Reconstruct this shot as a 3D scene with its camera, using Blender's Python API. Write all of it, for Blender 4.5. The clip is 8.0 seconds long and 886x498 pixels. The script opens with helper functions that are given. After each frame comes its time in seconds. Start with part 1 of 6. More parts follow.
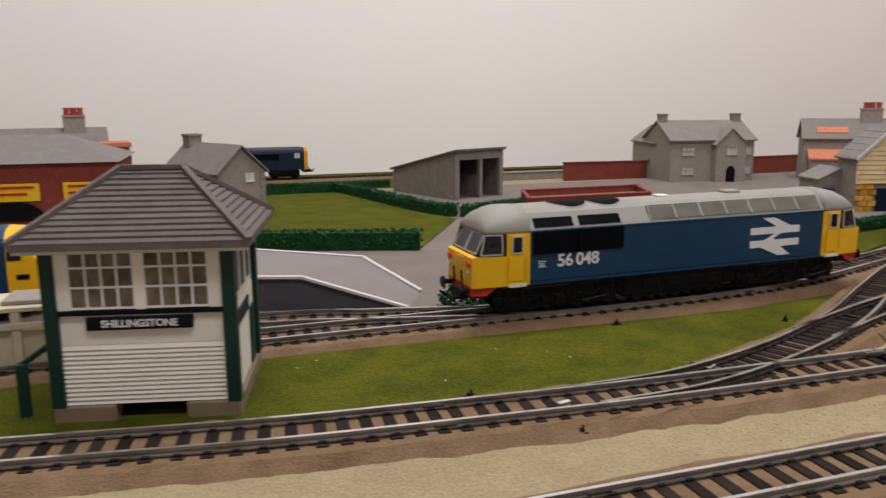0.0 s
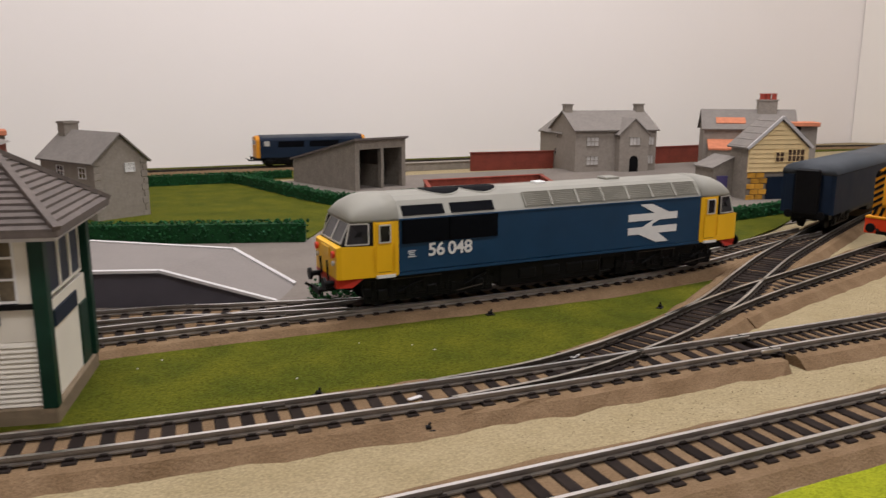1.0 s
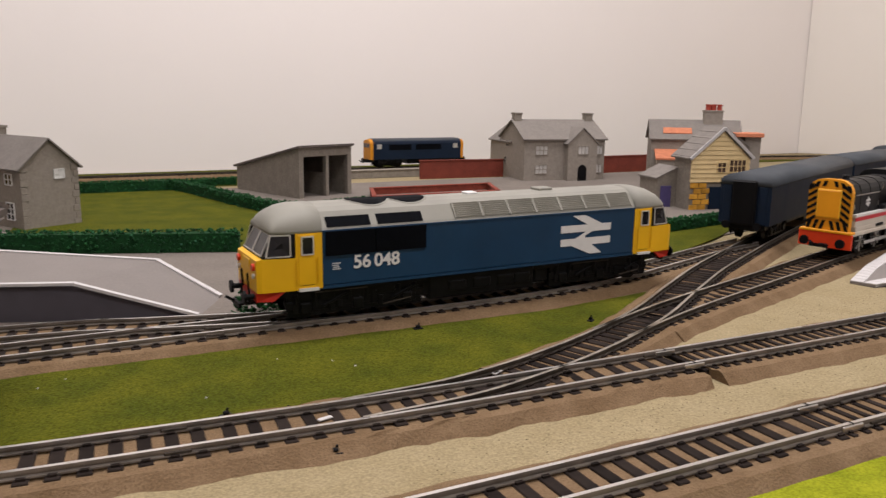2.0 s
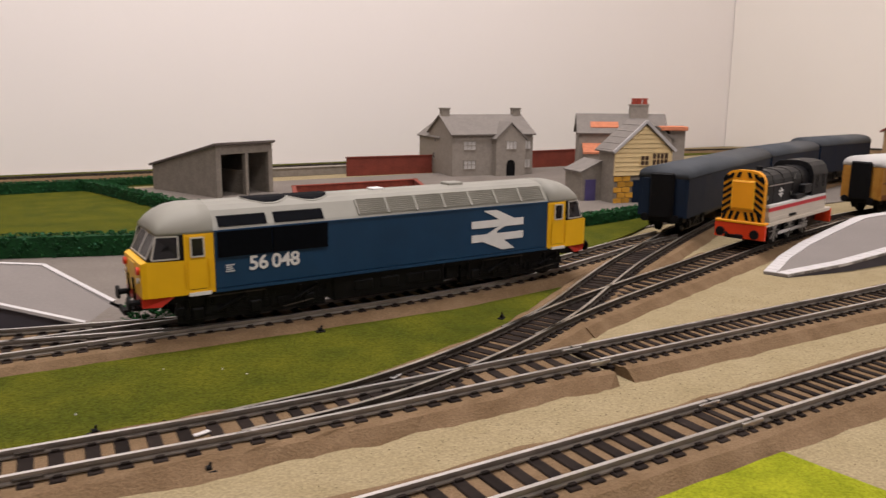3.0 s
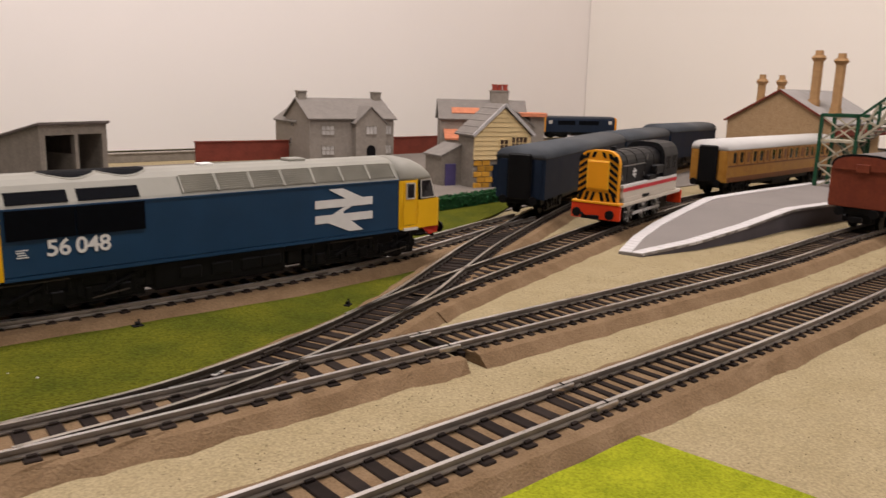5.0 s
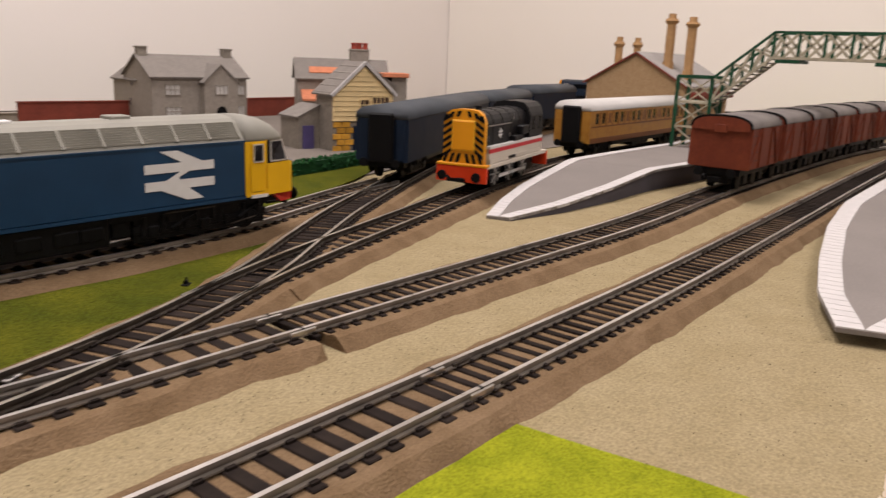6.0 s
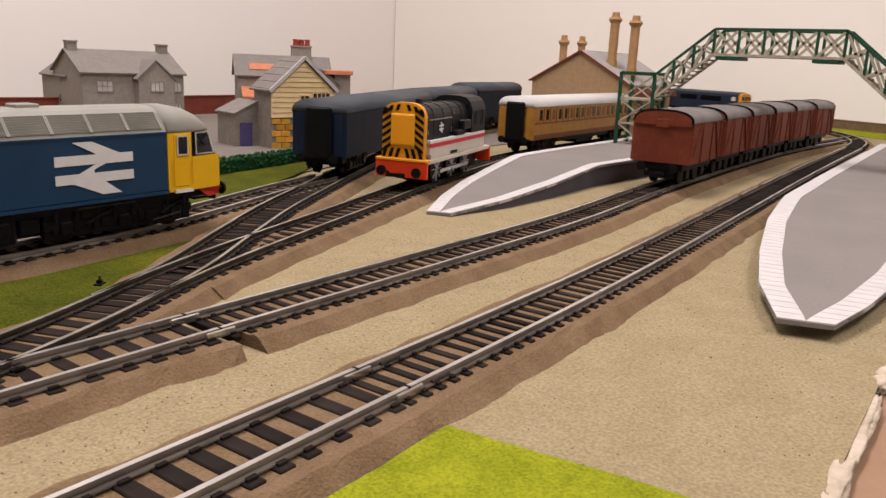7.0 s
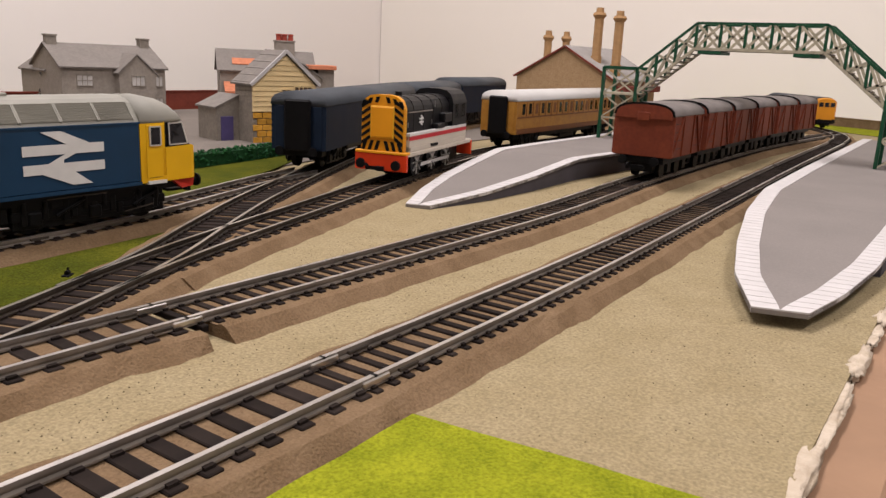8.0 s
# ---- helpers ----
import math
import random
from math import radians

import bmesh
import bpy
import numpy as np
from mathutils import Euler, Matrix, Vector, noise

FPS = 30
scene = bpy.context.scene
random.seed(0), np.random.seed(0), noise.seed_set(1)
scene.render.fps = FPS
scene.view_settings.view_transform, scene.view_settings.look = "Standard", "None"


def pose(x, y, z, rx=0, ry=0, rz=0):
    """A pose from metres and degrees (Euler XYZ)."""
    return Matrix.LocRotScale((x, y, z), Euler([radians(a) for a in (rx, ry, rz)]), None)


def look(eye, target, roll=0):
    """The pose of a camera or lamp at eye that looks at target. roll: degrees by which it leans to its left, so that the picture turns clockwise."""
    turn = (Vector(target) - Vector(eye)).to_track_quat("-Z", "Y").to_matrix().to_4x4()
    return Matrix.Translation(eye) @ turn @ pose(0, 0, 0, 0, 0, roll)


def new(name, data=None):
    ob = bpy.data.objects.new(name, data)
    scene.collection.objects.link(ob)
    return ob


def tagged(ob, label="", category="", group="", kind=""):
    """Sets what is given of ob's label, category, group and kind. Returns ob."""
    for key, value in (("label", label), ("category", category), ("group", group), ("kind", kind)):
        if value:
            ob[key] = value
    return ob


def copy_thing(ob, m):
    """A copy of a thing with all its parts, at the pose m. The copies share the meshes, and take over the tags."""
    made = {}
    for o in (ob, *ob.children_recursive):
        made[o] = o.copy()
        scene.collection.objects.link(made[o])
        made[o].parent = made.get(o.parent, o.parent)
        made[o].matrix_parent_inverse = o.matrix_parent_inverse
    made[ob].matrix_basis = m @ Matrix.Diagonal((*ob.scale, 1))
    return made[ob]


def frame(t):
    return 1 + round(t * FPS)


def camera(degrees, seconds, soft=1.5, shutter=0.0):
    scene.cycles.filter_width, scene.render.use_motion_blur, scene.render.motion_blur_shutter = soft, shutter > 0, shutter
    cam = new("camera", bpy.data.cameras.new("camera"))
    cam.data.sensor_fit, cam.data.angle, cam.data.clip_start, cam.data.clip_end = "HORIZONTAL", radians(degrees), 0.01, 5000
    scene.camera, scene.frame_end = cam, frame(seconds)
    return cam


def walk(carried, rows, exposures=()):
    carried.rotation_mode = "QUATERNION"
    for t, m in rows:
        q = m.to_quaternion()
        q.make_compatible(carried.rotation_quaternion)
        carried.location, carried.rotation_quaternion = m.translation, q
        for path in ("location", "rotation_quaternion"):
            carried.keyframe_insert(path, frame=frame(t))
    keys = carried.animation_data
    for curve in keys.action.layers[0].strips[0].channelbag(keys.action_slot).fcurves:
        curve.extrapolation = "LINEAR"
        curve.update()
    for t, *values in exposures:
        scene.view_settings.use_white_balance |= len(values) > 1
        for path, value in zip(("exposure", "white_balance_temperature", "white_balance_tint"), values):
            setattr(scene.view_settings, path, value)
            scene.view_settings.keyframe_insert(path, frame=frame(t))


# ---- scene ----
cam = camera(59.3, 8.0, soft=1.4, shutter=0.5)
PATH = [
    (0, (0.0034, -0.0201, 0.1176), (0.3178, 0.9090, -0.0764), -0.3),
    (0.5, (0.0207, -0.0179, 0.1147), (0.3809, 0.8925, -0.0893), -0.6),
    (1, (0.0366, -0.0151, 0.1124), (0.4357, 0.8794, -0.0906), 0.1),
    (1.5, (0.0456, -0.0147, 0.1135), (0.4678, 0.8703, -0.0830), 0.8),
    (3, (0.0778, -0.0098, 0.1109), (0.5863, 0.8287, -0.0861), 0.5),
    (3.5, (0.0883, -0.0067, 0.1055), (0.6371, 0.8062, -0.0900), 1.1),
    (4, (0.0939, -0.0034, 0.1037), (0.6752, 0.7870, -0.0893), 1.2),
    (5.5, (0.1138, 0.0162, 0.0970), (0.8062, 0.7019, -0.1280), 1.8),
    (6, (0.1282, 0.0276, 0.0941), (0.8836, 0.6374, -0.1474), 2.3),
    (6.5, (0.1356, 0.0304, 0.0915), (0.9252, 0.6024, -0.1310), 2.8),
    (7, (0.1420, 0.0298, 0.0882), (0.9357, 0.5905, -0.1478), 2.6),
    (7.5, (0.1453, 0.0278, 0.0870), (0.9464, 0.5790, -0.1460), 2.8),
    (8, (0.1467, 0.0265, 0.0851), (0.9483, 0.5748, -0.1529), 2.7),
]
# the clip's camera drifts a little warmer on the way
BALANCE = [(0, -0.12, 5800, 10), (1.5, 0.0, 5900, 11), (3.5, 0.0, 6150, 14), (5.5, 0.0, 6250, 14), (7, 0.10, 6150, 16), (8, 0.08, 6050, 14)]
walk(cam, [(t, look(eye, target, roll)) for t, eye, target, roll in PATH], BALANCE)

# ---- light: a closed room with ceiling lamps ----
world = bpy.data.worlds.new("room_world")
world.use_nodes = True
world.node_tree.nodes["Background"].inputs[0].default_value = (1.0, 0.93, 0.85, 1)
world.node_tree.nodes["Background"].inputs[1].default_value = 0.0
scene.world = world
scene.view_settings.exposure = 0.0

GZ = 0.003       # top of the baseboard
RAIL = 0.010     # top of the rails
WALL_Y, WALL_X = 1.32, 1.714
ROOM_X0, ROOM_Y0, FLOOR_Z, CEIL_Z = -1.9, -1.7, -0.95, 1.45


def fall(y):
    """How far the board sags towards the wall."""
    return -0.045 * max(0.0, y - 0.90)


def ceiling_lamp(x, y, size_x, size_y, watts):
    data = bpy.data.lights.new("ceiling_lamp", "AREA")
    data.shape, data.size, data.size_y, data.energy = "RECTANGLE", size_x, size_y, watts
    data.color = (1.0, 0.895, 0.83)
    ob = new("ceiling_lamp", data)
    ob.matrix_world = pose(x, y, CEIL_Z - 0.03)
    return ob


ceiling_lamp(0.35, 0.55, 1.3, 0.35, 25)
ceiling_lamp(0.30, -0.55, 1.3, 0.35, 17)


# ---- materials ----
def material(name, color, rough=0.6, metal=0.0, var=0.0, scale=200.0, bump=0.0, bscale=None, second=None, fine=0.0, obj_var=0.0, spec=0.25):
    """A procedural surface: a base colour with large and fine variation, and relief."""
    m = bpy.data.materials.new(name)
    m.use_nodes = True
    nt = m.node_tree
    b = nt.nodes["Principled BSDF"]
    b.inputs["Roughness"].default_value, b.inputs["Metallic"].default_value = rough, metal
    b.inputs["Specular IOR Level"].default_value = spec
    col = (*color, 1)
    b.inputs["Base Color"].default_value = col
    tc = nt.nodes.new("ShaderNodeTexCoord")
    out = None
    if var or second:
        n = nt.nodes.new("ShaderNodeTexNoise")
        n.inputs["Scale"].default_value, n.inputs["Detail"].default_value = scale, 6
        nt.links.new(tc.outputs["Object"], n.inputs["Vector"])
        r = nt.nodes.new("ShaderNodeValToRGB")
        r.color_ramp.elements[0].position, r.color_ramp.elements[1].position = 0.32, 0.68
        c2 = second or tuple(min(1, c * (1 + var)) for c in color)
        c1 = color if second else tuple(c * (1 - var) for c in color)
        r.color_ramp.elements[0].color, r.color_ramp.elements[1].color = (*c1, 1), (*c2, 1)
        nt.links.new(n.outputs["Fac"], r.inputs["Fac"])
        out = r.outputs["Color"]
        mr = nt.nodes.new("ShaderNodeMapRange")
        mr.inputs["To Min"].default_value, mr.inputs["To Max"].default_value = max(0, rough - 0.1), min(1, rough + 0.1)
        nt.links.new(n.outputs["Fac"], mr.inputs["Value"])
        nt.links.new(mr.outputs["Result"], b.inputs["Roughness"])
    if fine:
        n2 = nt.nodes.new("ShaderNodeTexNoise")
        n2.inputs["Scale"].default_value, n2.inputs["Detail"].default_value = (bscale or scale * 6), 3
        nt.links.new(tc.outputs["Object"], n2.inputs["Vector"])
        mr2 = nt.nodes.new("ShaderNodeMapRange")
        mr2.inputs["From Min"].default_value, mr2.inputs["From Max"].default_value = 0.3, 0.7
        mr2.inputs["To Min"].default_value, mr2.inputs["To Max"].default_value = 1 - fine, 1 + fine
        nt.links.new(n2.outputs["Fac"], mr2.inputs["Value"])
        mx = nt.nodes.new("ShaderNodeVectorMath")
        mx.operation = "SCALE"
        if out:
            nt.links.new(out, mx.inputs[0])
        else:
            mx.inputs[0].default_value = color
        nt.links.new(mr2.outputs["Result"], mx.inputs["Scale"])
        out = mx.outputs["Vector"]
    if obj_var:
        oi = nt.nodes.new("ShaderNodeObjectInfo")
        mr3 = nt.nodes.new("ShaderNodeMapRange")
        mr3.inputs["To Min"].default_value, mr3.inputs["To Max"].default_value = 1 - obj_var, 1 + obj_var
        nt.links.new(oi.outputs["Random"], mr3.inputs["Value"])
        mx = nt.nodes.new("ShaderNodeVectorMath")
        mx.operation = "SCALE"
        if out:
            nt.links.new(out, mx.inputs[0])
        else:
            mx.inputs[0].default_value = color
        nt.links.new(mr3.outputs["Result"], mx.inputs["Scale"])
        out = mx.outputs["Vector"]
    if out:
        nt.links.new(out, b.inputs["Base Color"])
    if bump:
        n3 = nt.nodes.new("ShaderNodeTexNoise")
        n3.inputs["Scale"].default_value, n3.inputs["Detail"].default_value = (bscale or scale * 4), 4
        nt.links.new(tc.outputs["Object"], n3.inputs["Vector"])
        bp = nt.nodes.new("ShaderNodeBump")
        bp.inputs["Strength"].default_value, bp.inputs["Distance"].default_value = min(1, bump), 0.0006
        nt.links.new(n3.outputs["Fac"], bp.inputs["Height"])
        nt.links.new(bp.outputs["Normal"], b.inputs["Normal"])
    return m


M = {}
M["board"] = material("sandy_board", (0.256, 0.207, 0.115), 0.9, second=(0.292, 0.240, 0.140), scale=60, fine=0.22, bump=0.8, bscale=1100, spec=0.08)
M["wood"] = material("bare_wood", (0.27, 0.165, 0.098), 0.7, var=0.15, scale=25, bump=0.2, bscale=300)
M["filler"] = material("white_filler", (0.40, 0.33, 0.24), 0.9, second=(0.54, 0.47, 0.37), scale=150, bump=0.8)
M["foam"] = material("brown_foam", (0.150, 0.099, 0.054), 0.95, second=(0.195, 0.133, 0.077), scale=90, fine=0.16, bump=0.9, bscale=1300, spec=0.05)
M["sleeper"] = material("sleeper_plastic", (0.013, 0.010, 0.009), 0.8, second=(0.028, 0.021, 0.017), scale=140, obj_var=0.35, spec=0.06)
M["rail"] = material("nickel_rail", (0.64, 0.63, 0.61), 0.30, 1.0, var=0.10, scale=70)
M["rail_side"] = material("rail_side", (0.20, 0.178, 0.152), 0.5, 0.5, var=0.3, scale=90)
M["rail_dull"] = material("tarnished_rail", (0.42, 0.39, 0.34), 0.42, 1.0, var=0.2, scale=90)
M["rail_dark"] = material("tarnished_rail_side", (0.05, 0.041, 0.032), 0.6, 0.3, var=0.3, scale=90)
M["grass"] = material("olive_grass_mat", (0.050, 0.060, 0.006), 0.95, second=(0.085, 0.088, 0.008), scale=45, fine=0.45, bump=1.0, bscale=1300, spec=0.04)
M["lime"] = material("lime_grass_mat", (0.175, 0.200, 0.009), 0.95, second=(0.255, 0.275, 0.014), scale=90, fine=0.26, bump=1.0, bscale=1300, spec=0.04)
M["yard"] = material("grey_yard", (0.165, 0.145, 0.125), 0.9, var=0.10, scale=20, fine=0.12, spec=0.1, bump=0.2, bscale=900)
M["wall"] = material("painted_wall", (0.86, 0.82, 0.79), 0.85, var=0.012, scale=3, bump=0.25, bscale=60)
M["wall_r"] = material("painted_wall_cream", (0.86, 0.825, 0.765), 0.85, var=0.012, scale=3, bump=0.25, bscale=60)
M["ceil"] = material("ceiling_paint", (0.8, 0.77, 0.72), 0.9, var=0.02, scale=3)
M["carpet"] = material("floor_carpet", (0.12, 0.09, 0.07), 0.95, var=0.2, scale=40)
M["plat"] = material("grey_platform_card", (0.20, 0.182, 0.168), 0.85, spec=0.1, var=0.06, scale=25, fine=0.05, bump=0.15, bscale=900)
M["edge"] = material("white_edging", (0.50, 0.485, 0.475), 0.7, var=0.05, scale=120)
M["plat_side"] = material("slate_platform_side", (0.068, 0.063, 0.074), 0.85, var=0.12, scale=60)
M["black"] = material("black_plastic", (0.004, 0.004, 0.0045), 0.55, var=0.2, scale=200, spec=0.12)


# ---- mesh helpers ----
def link(name, bm, mat, parent=None, label="", smooth=False):
    me = bpy.data.meshes.new(name)
    bm.normal_update()
    bm.to_mesh(me)
    bm.free()
    if mat is not None:
        for k in (mat if isinstance(mat, (list, tuple)) else [mat]):
            me.materials.append(k)
    if smooth:
        me.polygons.foreach_set("use_smooth", [True] * len(me.polygons))
    ob = new(name, me)
    if parent is not None:
        ob.parent = parent
    if label:
        tagged(ob, label)
    return ob


def part(name, bm, mat, parent, label="", smooth=False):
    return link(name, bm, mat, parent, label, smooth)


def thing(name, m, label, category, group="", kind=""):
    ob = new(name)
    ob.empty_display_size = 0.01
    ob.matrix_world = m
    return tagged(ob, label, category, group, kind)


def box(x0, y0, z0, x1, y1, z1, bevel=0.0, bm=None):
    """A box between two corners, its edges bevelled."""
    b = bmesh.new()
    vs = [b.verts.new(p) for p in ((x0, y0, z0), (x1, y0, z0), (x1, y1, z0), (x0, y1, z0), (x0, y0, z1), (x1, y0, z1), (x1, y1, z1), (x0, y1, z1))]
    for f in ((3, 2, 1, 0), (4, 5, 6, 7), (0, 1, 5, 4), (1, 2, 6, 5), (2, 3, 7, 6), (3, 0, 4, 7)):
        b.faces.new([vs[i] for i in f])
    if bevel:
        bmesh.ops.bevel(b, geom=b.edges[:], offset=bevel, segments=1, affect="EDGES")
    return merge(bm, b)


def merge(bm, b):
    if bm is None:
        return b
    me = bpy.data.meshes.new("tmp")
    b.to_mesh(me)
    b.free()
    bm.from_mesh(me)
    bpy.data.meshes.remove(me)
    return bm


def prism(points, depth, axis="y", at=0.0, bm=None, bevel=0.0):
    """A flat outline (two coordinates a point) pushed through depth along an axis."""
    b = bmesh.new()

    def put(u, v, w):
        return {"y": (u, w, v), "x": (w, u, v), "z": (u, v, w)}[axis]
    lo = [b.verts.new(put(u, v, at)) for u, v in points]
    hi = [b.verts.new(put(u, v, at + depth)) for u, v in points]
    n = len(points)
    b.faces.new(lo)
    b.faces.new(hi[::-1])
    for i in range(n):
        b.faces.new((lo[i], hi[i], hi[(i + 1) % n], lo[(i + 1) % n]))
    bmesh.ops.recalc_face_normals(b, faces=b.faces[:])
    if bevel:
        bmesh.ops.bevel(b, geom=b.edges[:], offset=bevel, segments=1, affect="EDGES")
    return merge(bm, b)


def cyl(r, p, q, seg=16, r2=None, bm=None, caps=True):
    """A round bar from p to q."""
    b = bmesh.new()
    p, q = Vector(p), Vector(q)
    bmesh.ops.create_cone(b, cap_ends=caps, segments=seg, radius1=r, radius2=r if r2 is None else r2, depth=(q - p).length)
    m = Matrix.Translation((p + q) / 2) @ (q - p).to_track_quat("Z", "Y").to_matrix().to_4x4()
    bmesh.ops.transform(b, matrix=m, verts=b.verts[:])
    return merge(bm, b)


def bar(p, q, w, h, bm=None):
    """A square bar from p to q."""
    p, q = Vector(p), Vector(q)
    L = (q - p).length
    b = box(-w / 2, -h / 2, 0, w / 2, h / 2, L)
    bmesh.ops.transform(b, matrix=Matrix.Translation(p) @ (q - p).to_track_quat("Z", "Y").to_matrix().to_4x4(), verts=b.verts[:])
    return merge(bm, b)


def sheet(points, z, thick, mat, name, label="", kind="structure", parent=None):
    """A thin mat laid flat with a slightly ragged outline."""
    pts = []
    for (ax, ay), (bx, by) in zip(points, points[1:] + points[:1]):
        n = max(1, int(math.hypot(bx - ax, by - ay) / 0.012))
        for i in range(n):
            k = i / n
            x, y = ax + (bx - ax) * k, ay + (by - ay) * k
            d = noise.noise((x * 60, y * 60, 3.1)) * 0.0012
            pts.append((x + d, y + d * 0.7))
    b = prism(pts, thick, "z", z)
    for v in b.verts:
        v.co.z += fall(v.co.y)
    ob = link(name, b, mat, parent)
    return tagged(ob, label, "", "", kind)


def smooth_line(points, step=0.006):
    """A Catmull-Rom curve through plan points, resampled at even steps."""
    p = [Vector(a) for a in points]
    p = [2 * p[0] - p[1]] + p + [2 * p[-1] - p[-2]]
    out = []
    for i in range(1, len(p) - 2):
        n = max(2, int((p[i + 1] - p[i]).length / (step / 4)))
        for k in range(n):
            t = k / n
            a, b, c, d = p[i - 1], p[i], p[i + 1], p[i + 2]
            out.append(0.5 * ((2 * b) + (c - a) * t + (2 * a - 5 * b + 4 * c - d) * t * t + (3 * b - a - 3 * c + d) * t ** 3))
    out.append(p[-2])
    res, acc = [out[0]], 0.0
    for a, b in zip(out, out[1:]):
        acc += (b - a).length
        if acc >= step:
            res.append(b)
            acc = 0.0
    return res


def normals(line):
    ns = []
    for i in range(len(line)):
        d = (line[min(i + 1, len(line) - 1)] - line[max(i - 1, 0)]).normalized()
        ns.append(Vector((-d.y, d.x)))
    return ns


def sweep(line, profile, jitter=0.0):
    """A profile of (across, z) carried along a plan line."""
    b = bmesh.new()
    ns, rings = normals(line), []
    for i, (p, n) in enumerate(zip(line, ns)):
        ring = []
        for j, (u, z) in enumerate(profile):
            e = jitter * noise.noise((p.x * 70, p.y * 70, j * 7.7)) if jitter else 0
            q = p + n * (u + e * (1 if u > 0 else -1))
            ring.append(b.verts.new((q.x, q.y, z + e * 0.3 + fall(q.y))))
        rings.append(ring)
    k = len(profile)
    for r, s in zip(rings, rings[1:]):
        for j in range(k):
            b.faces.new((r[j], r[(j + 1) % k], s[(j + 1) % k], s[j]))
    b.faces.new(rings[0])
    b.faces.new(rings[-1][::-1])
    bmesh.ops.recalc_face_normals(b, faces=b.faces[:])
    return b


# ---- room and baseboard ----
def room():
    t = 0.1
    tagged(link("wall_back", box(ROOM_X0 - t, WALL_Y, FLOOR_Z, WALL_X + t, WALL_Y + t, CEIL_Z), M["wall"]), "plain off-white painted plaster wall", "", "", "structure")
    tagged(link("wall_side", box(WALL_X, ROOM_Y0, FLOOR_Z, WALL_X + t, WALL_Y - 0.002, CEIL_Z), M["wall_r"]), "plain cream painted plaster wall", "", "", "structure")
    tagged(link("wall_front", box(ROOM_X0 - t, ROOM_Y0 - t, FLOOR_Z, WALL_X + t, ROOM_Y0, CEIL_Z), M["wall"]), "plain off-white painted plaster wall", "", "", "structure")
    tagged(link("wall_end", box(ROOM_X0 - t, ROOM_Y0 + 0.002, FLOOR_Z, ROOM_X0, WALL_Y - 0.002, CEIL_Z), M["wall"]), "plain off-white painted plaster wall", "", "", "structure")
    tagged(link("floor", box(ROOM_X0 - t, ROOM_Y0 - t, FLOOR_Z - t, WALL_X + t, WALL_Y + t, FLOOR_Z - 0.002), M["carpet"]), "dark brown carpet floor", "", "", "structure")
    tagged(link("ceiling", box(ROOM_X0 - t, ROOM_Y0 - t, CEIL_Z + 0.002, WALL_X + t, WALL_Y + t, CEIL_Z + t), M["ceil"]), "white painted ceiling", "", "", "structure")


BOARD_Y0 = 0.047
room()


def baseboard():
    b = prism([(BOARD_Y0, GZ - 0.060), (BOARD_Y0, GZ), (0.90, GZ), (WALL_Y - 0.004, GZ + fall(WALL_Y)), (WALL_Y - 0.004, GZ - 0.060)], WALL_X - 0.004 + 1.5, "x", -1.5)
    tagged(link("ground", b, M["board"]), "sand-coloured baseboard of the model railway", "", "", "structure")
    tagged(link("trim", box(-1.5, BOARD_Y0 - 0.016, GZ - 0.075, WALL_X - 0.004, BOARD_Y0 - 0.0005, GZ - 0.0035, 0.001), M["wood"]), "bare pine batten along the board edge", "", "", "structure")
    rng = random.Random(8)
    x = 0.14
    while x < 0.62:
        L, h = rng.uniform(0.008, 0.028), rng.uniform(0.0012, 0.0036)
        b = bmesh.new()
        bmesh.ops.create_icosphere(b, subdivisions=3, radius=1)
        for v in b.verts:
            n = 1 + 0.55 * noise.noise(v.co * 2.1 + Vector((x * 90, 0, 0))) + 0.35 * noise.noise(v.co * 5.5 + Vector((x * 70, 2, 0)))
            v.co = Vector((x + v.co.x * L * 0.6 * n, BOARD_Y0 - 0.0004 + v.co.y * 0.0024 * n, GZ - 0.0012 + v.co.z * h * 0.6 * n))
        tagged(link("trim", b, M["filler"], None, "", True), "torn crust of white filler on the board edge", "", "", "structure")
        x += L * rng.uniform(0.5, 1.2)


baseboard()
GRASS_Z = GZ + 0.0002
sheet([(-0.5, 0.262), (-0.1, 0.252), (0.0, 0.244), (0.06, 0.24), (0.16, 0.236), (0.25, 0.252), (0.30, 0.272), (0.345, 0.302), (0.37, 0.322), (0.33, 0.316), (0.28, 0.31), (0.0, 0.316), (-0.5, 0.33)], GRASS_Z, 0.001, M["grass"], "grass", "strip of dark olive flock grass between the tracks", "stuff")
sheet([(0.02, 0.056), (0.2895, 0.0575), (0.2822, 0.1255), (0.02, 0.1225)], GRASS_Z, 0.001, M["lime"], "grass_mat", "patch of bright lime green grass mat", "stuff")
sheet([(-0.6, 0.30), (0.36, 0.352), (0.46, 0.395), (0.49, 0.43), (0.58, 0.45), (1.05, 0.47), (1.05, 0.90), (-0.6, 0.90)], GZ + 0.0004, 0.0006, M["yard"], "pavement", "flat grey card yard surface")
sheet([(-0.6, 0.94), (0.30, 0.94), (0.34, 1.0), (1.45, 1.022), (1.45, 1.31), (-0.6, 1.31)], GZ + 0.0003, 0.0007, M["grass"], "grass", "strip of olive flock grass along the wall", "stuff")
sheet([(0.02, 0.59), (0.175, 0.535), (0.245, 0.655), (0.225, 0.72), (0.18, 0.895), (0.04, 0.898)], GZ + 0.0012, 0.0006, M["grass"], "lawn", "square field of olive flock grass inside the hedges", "stuff")

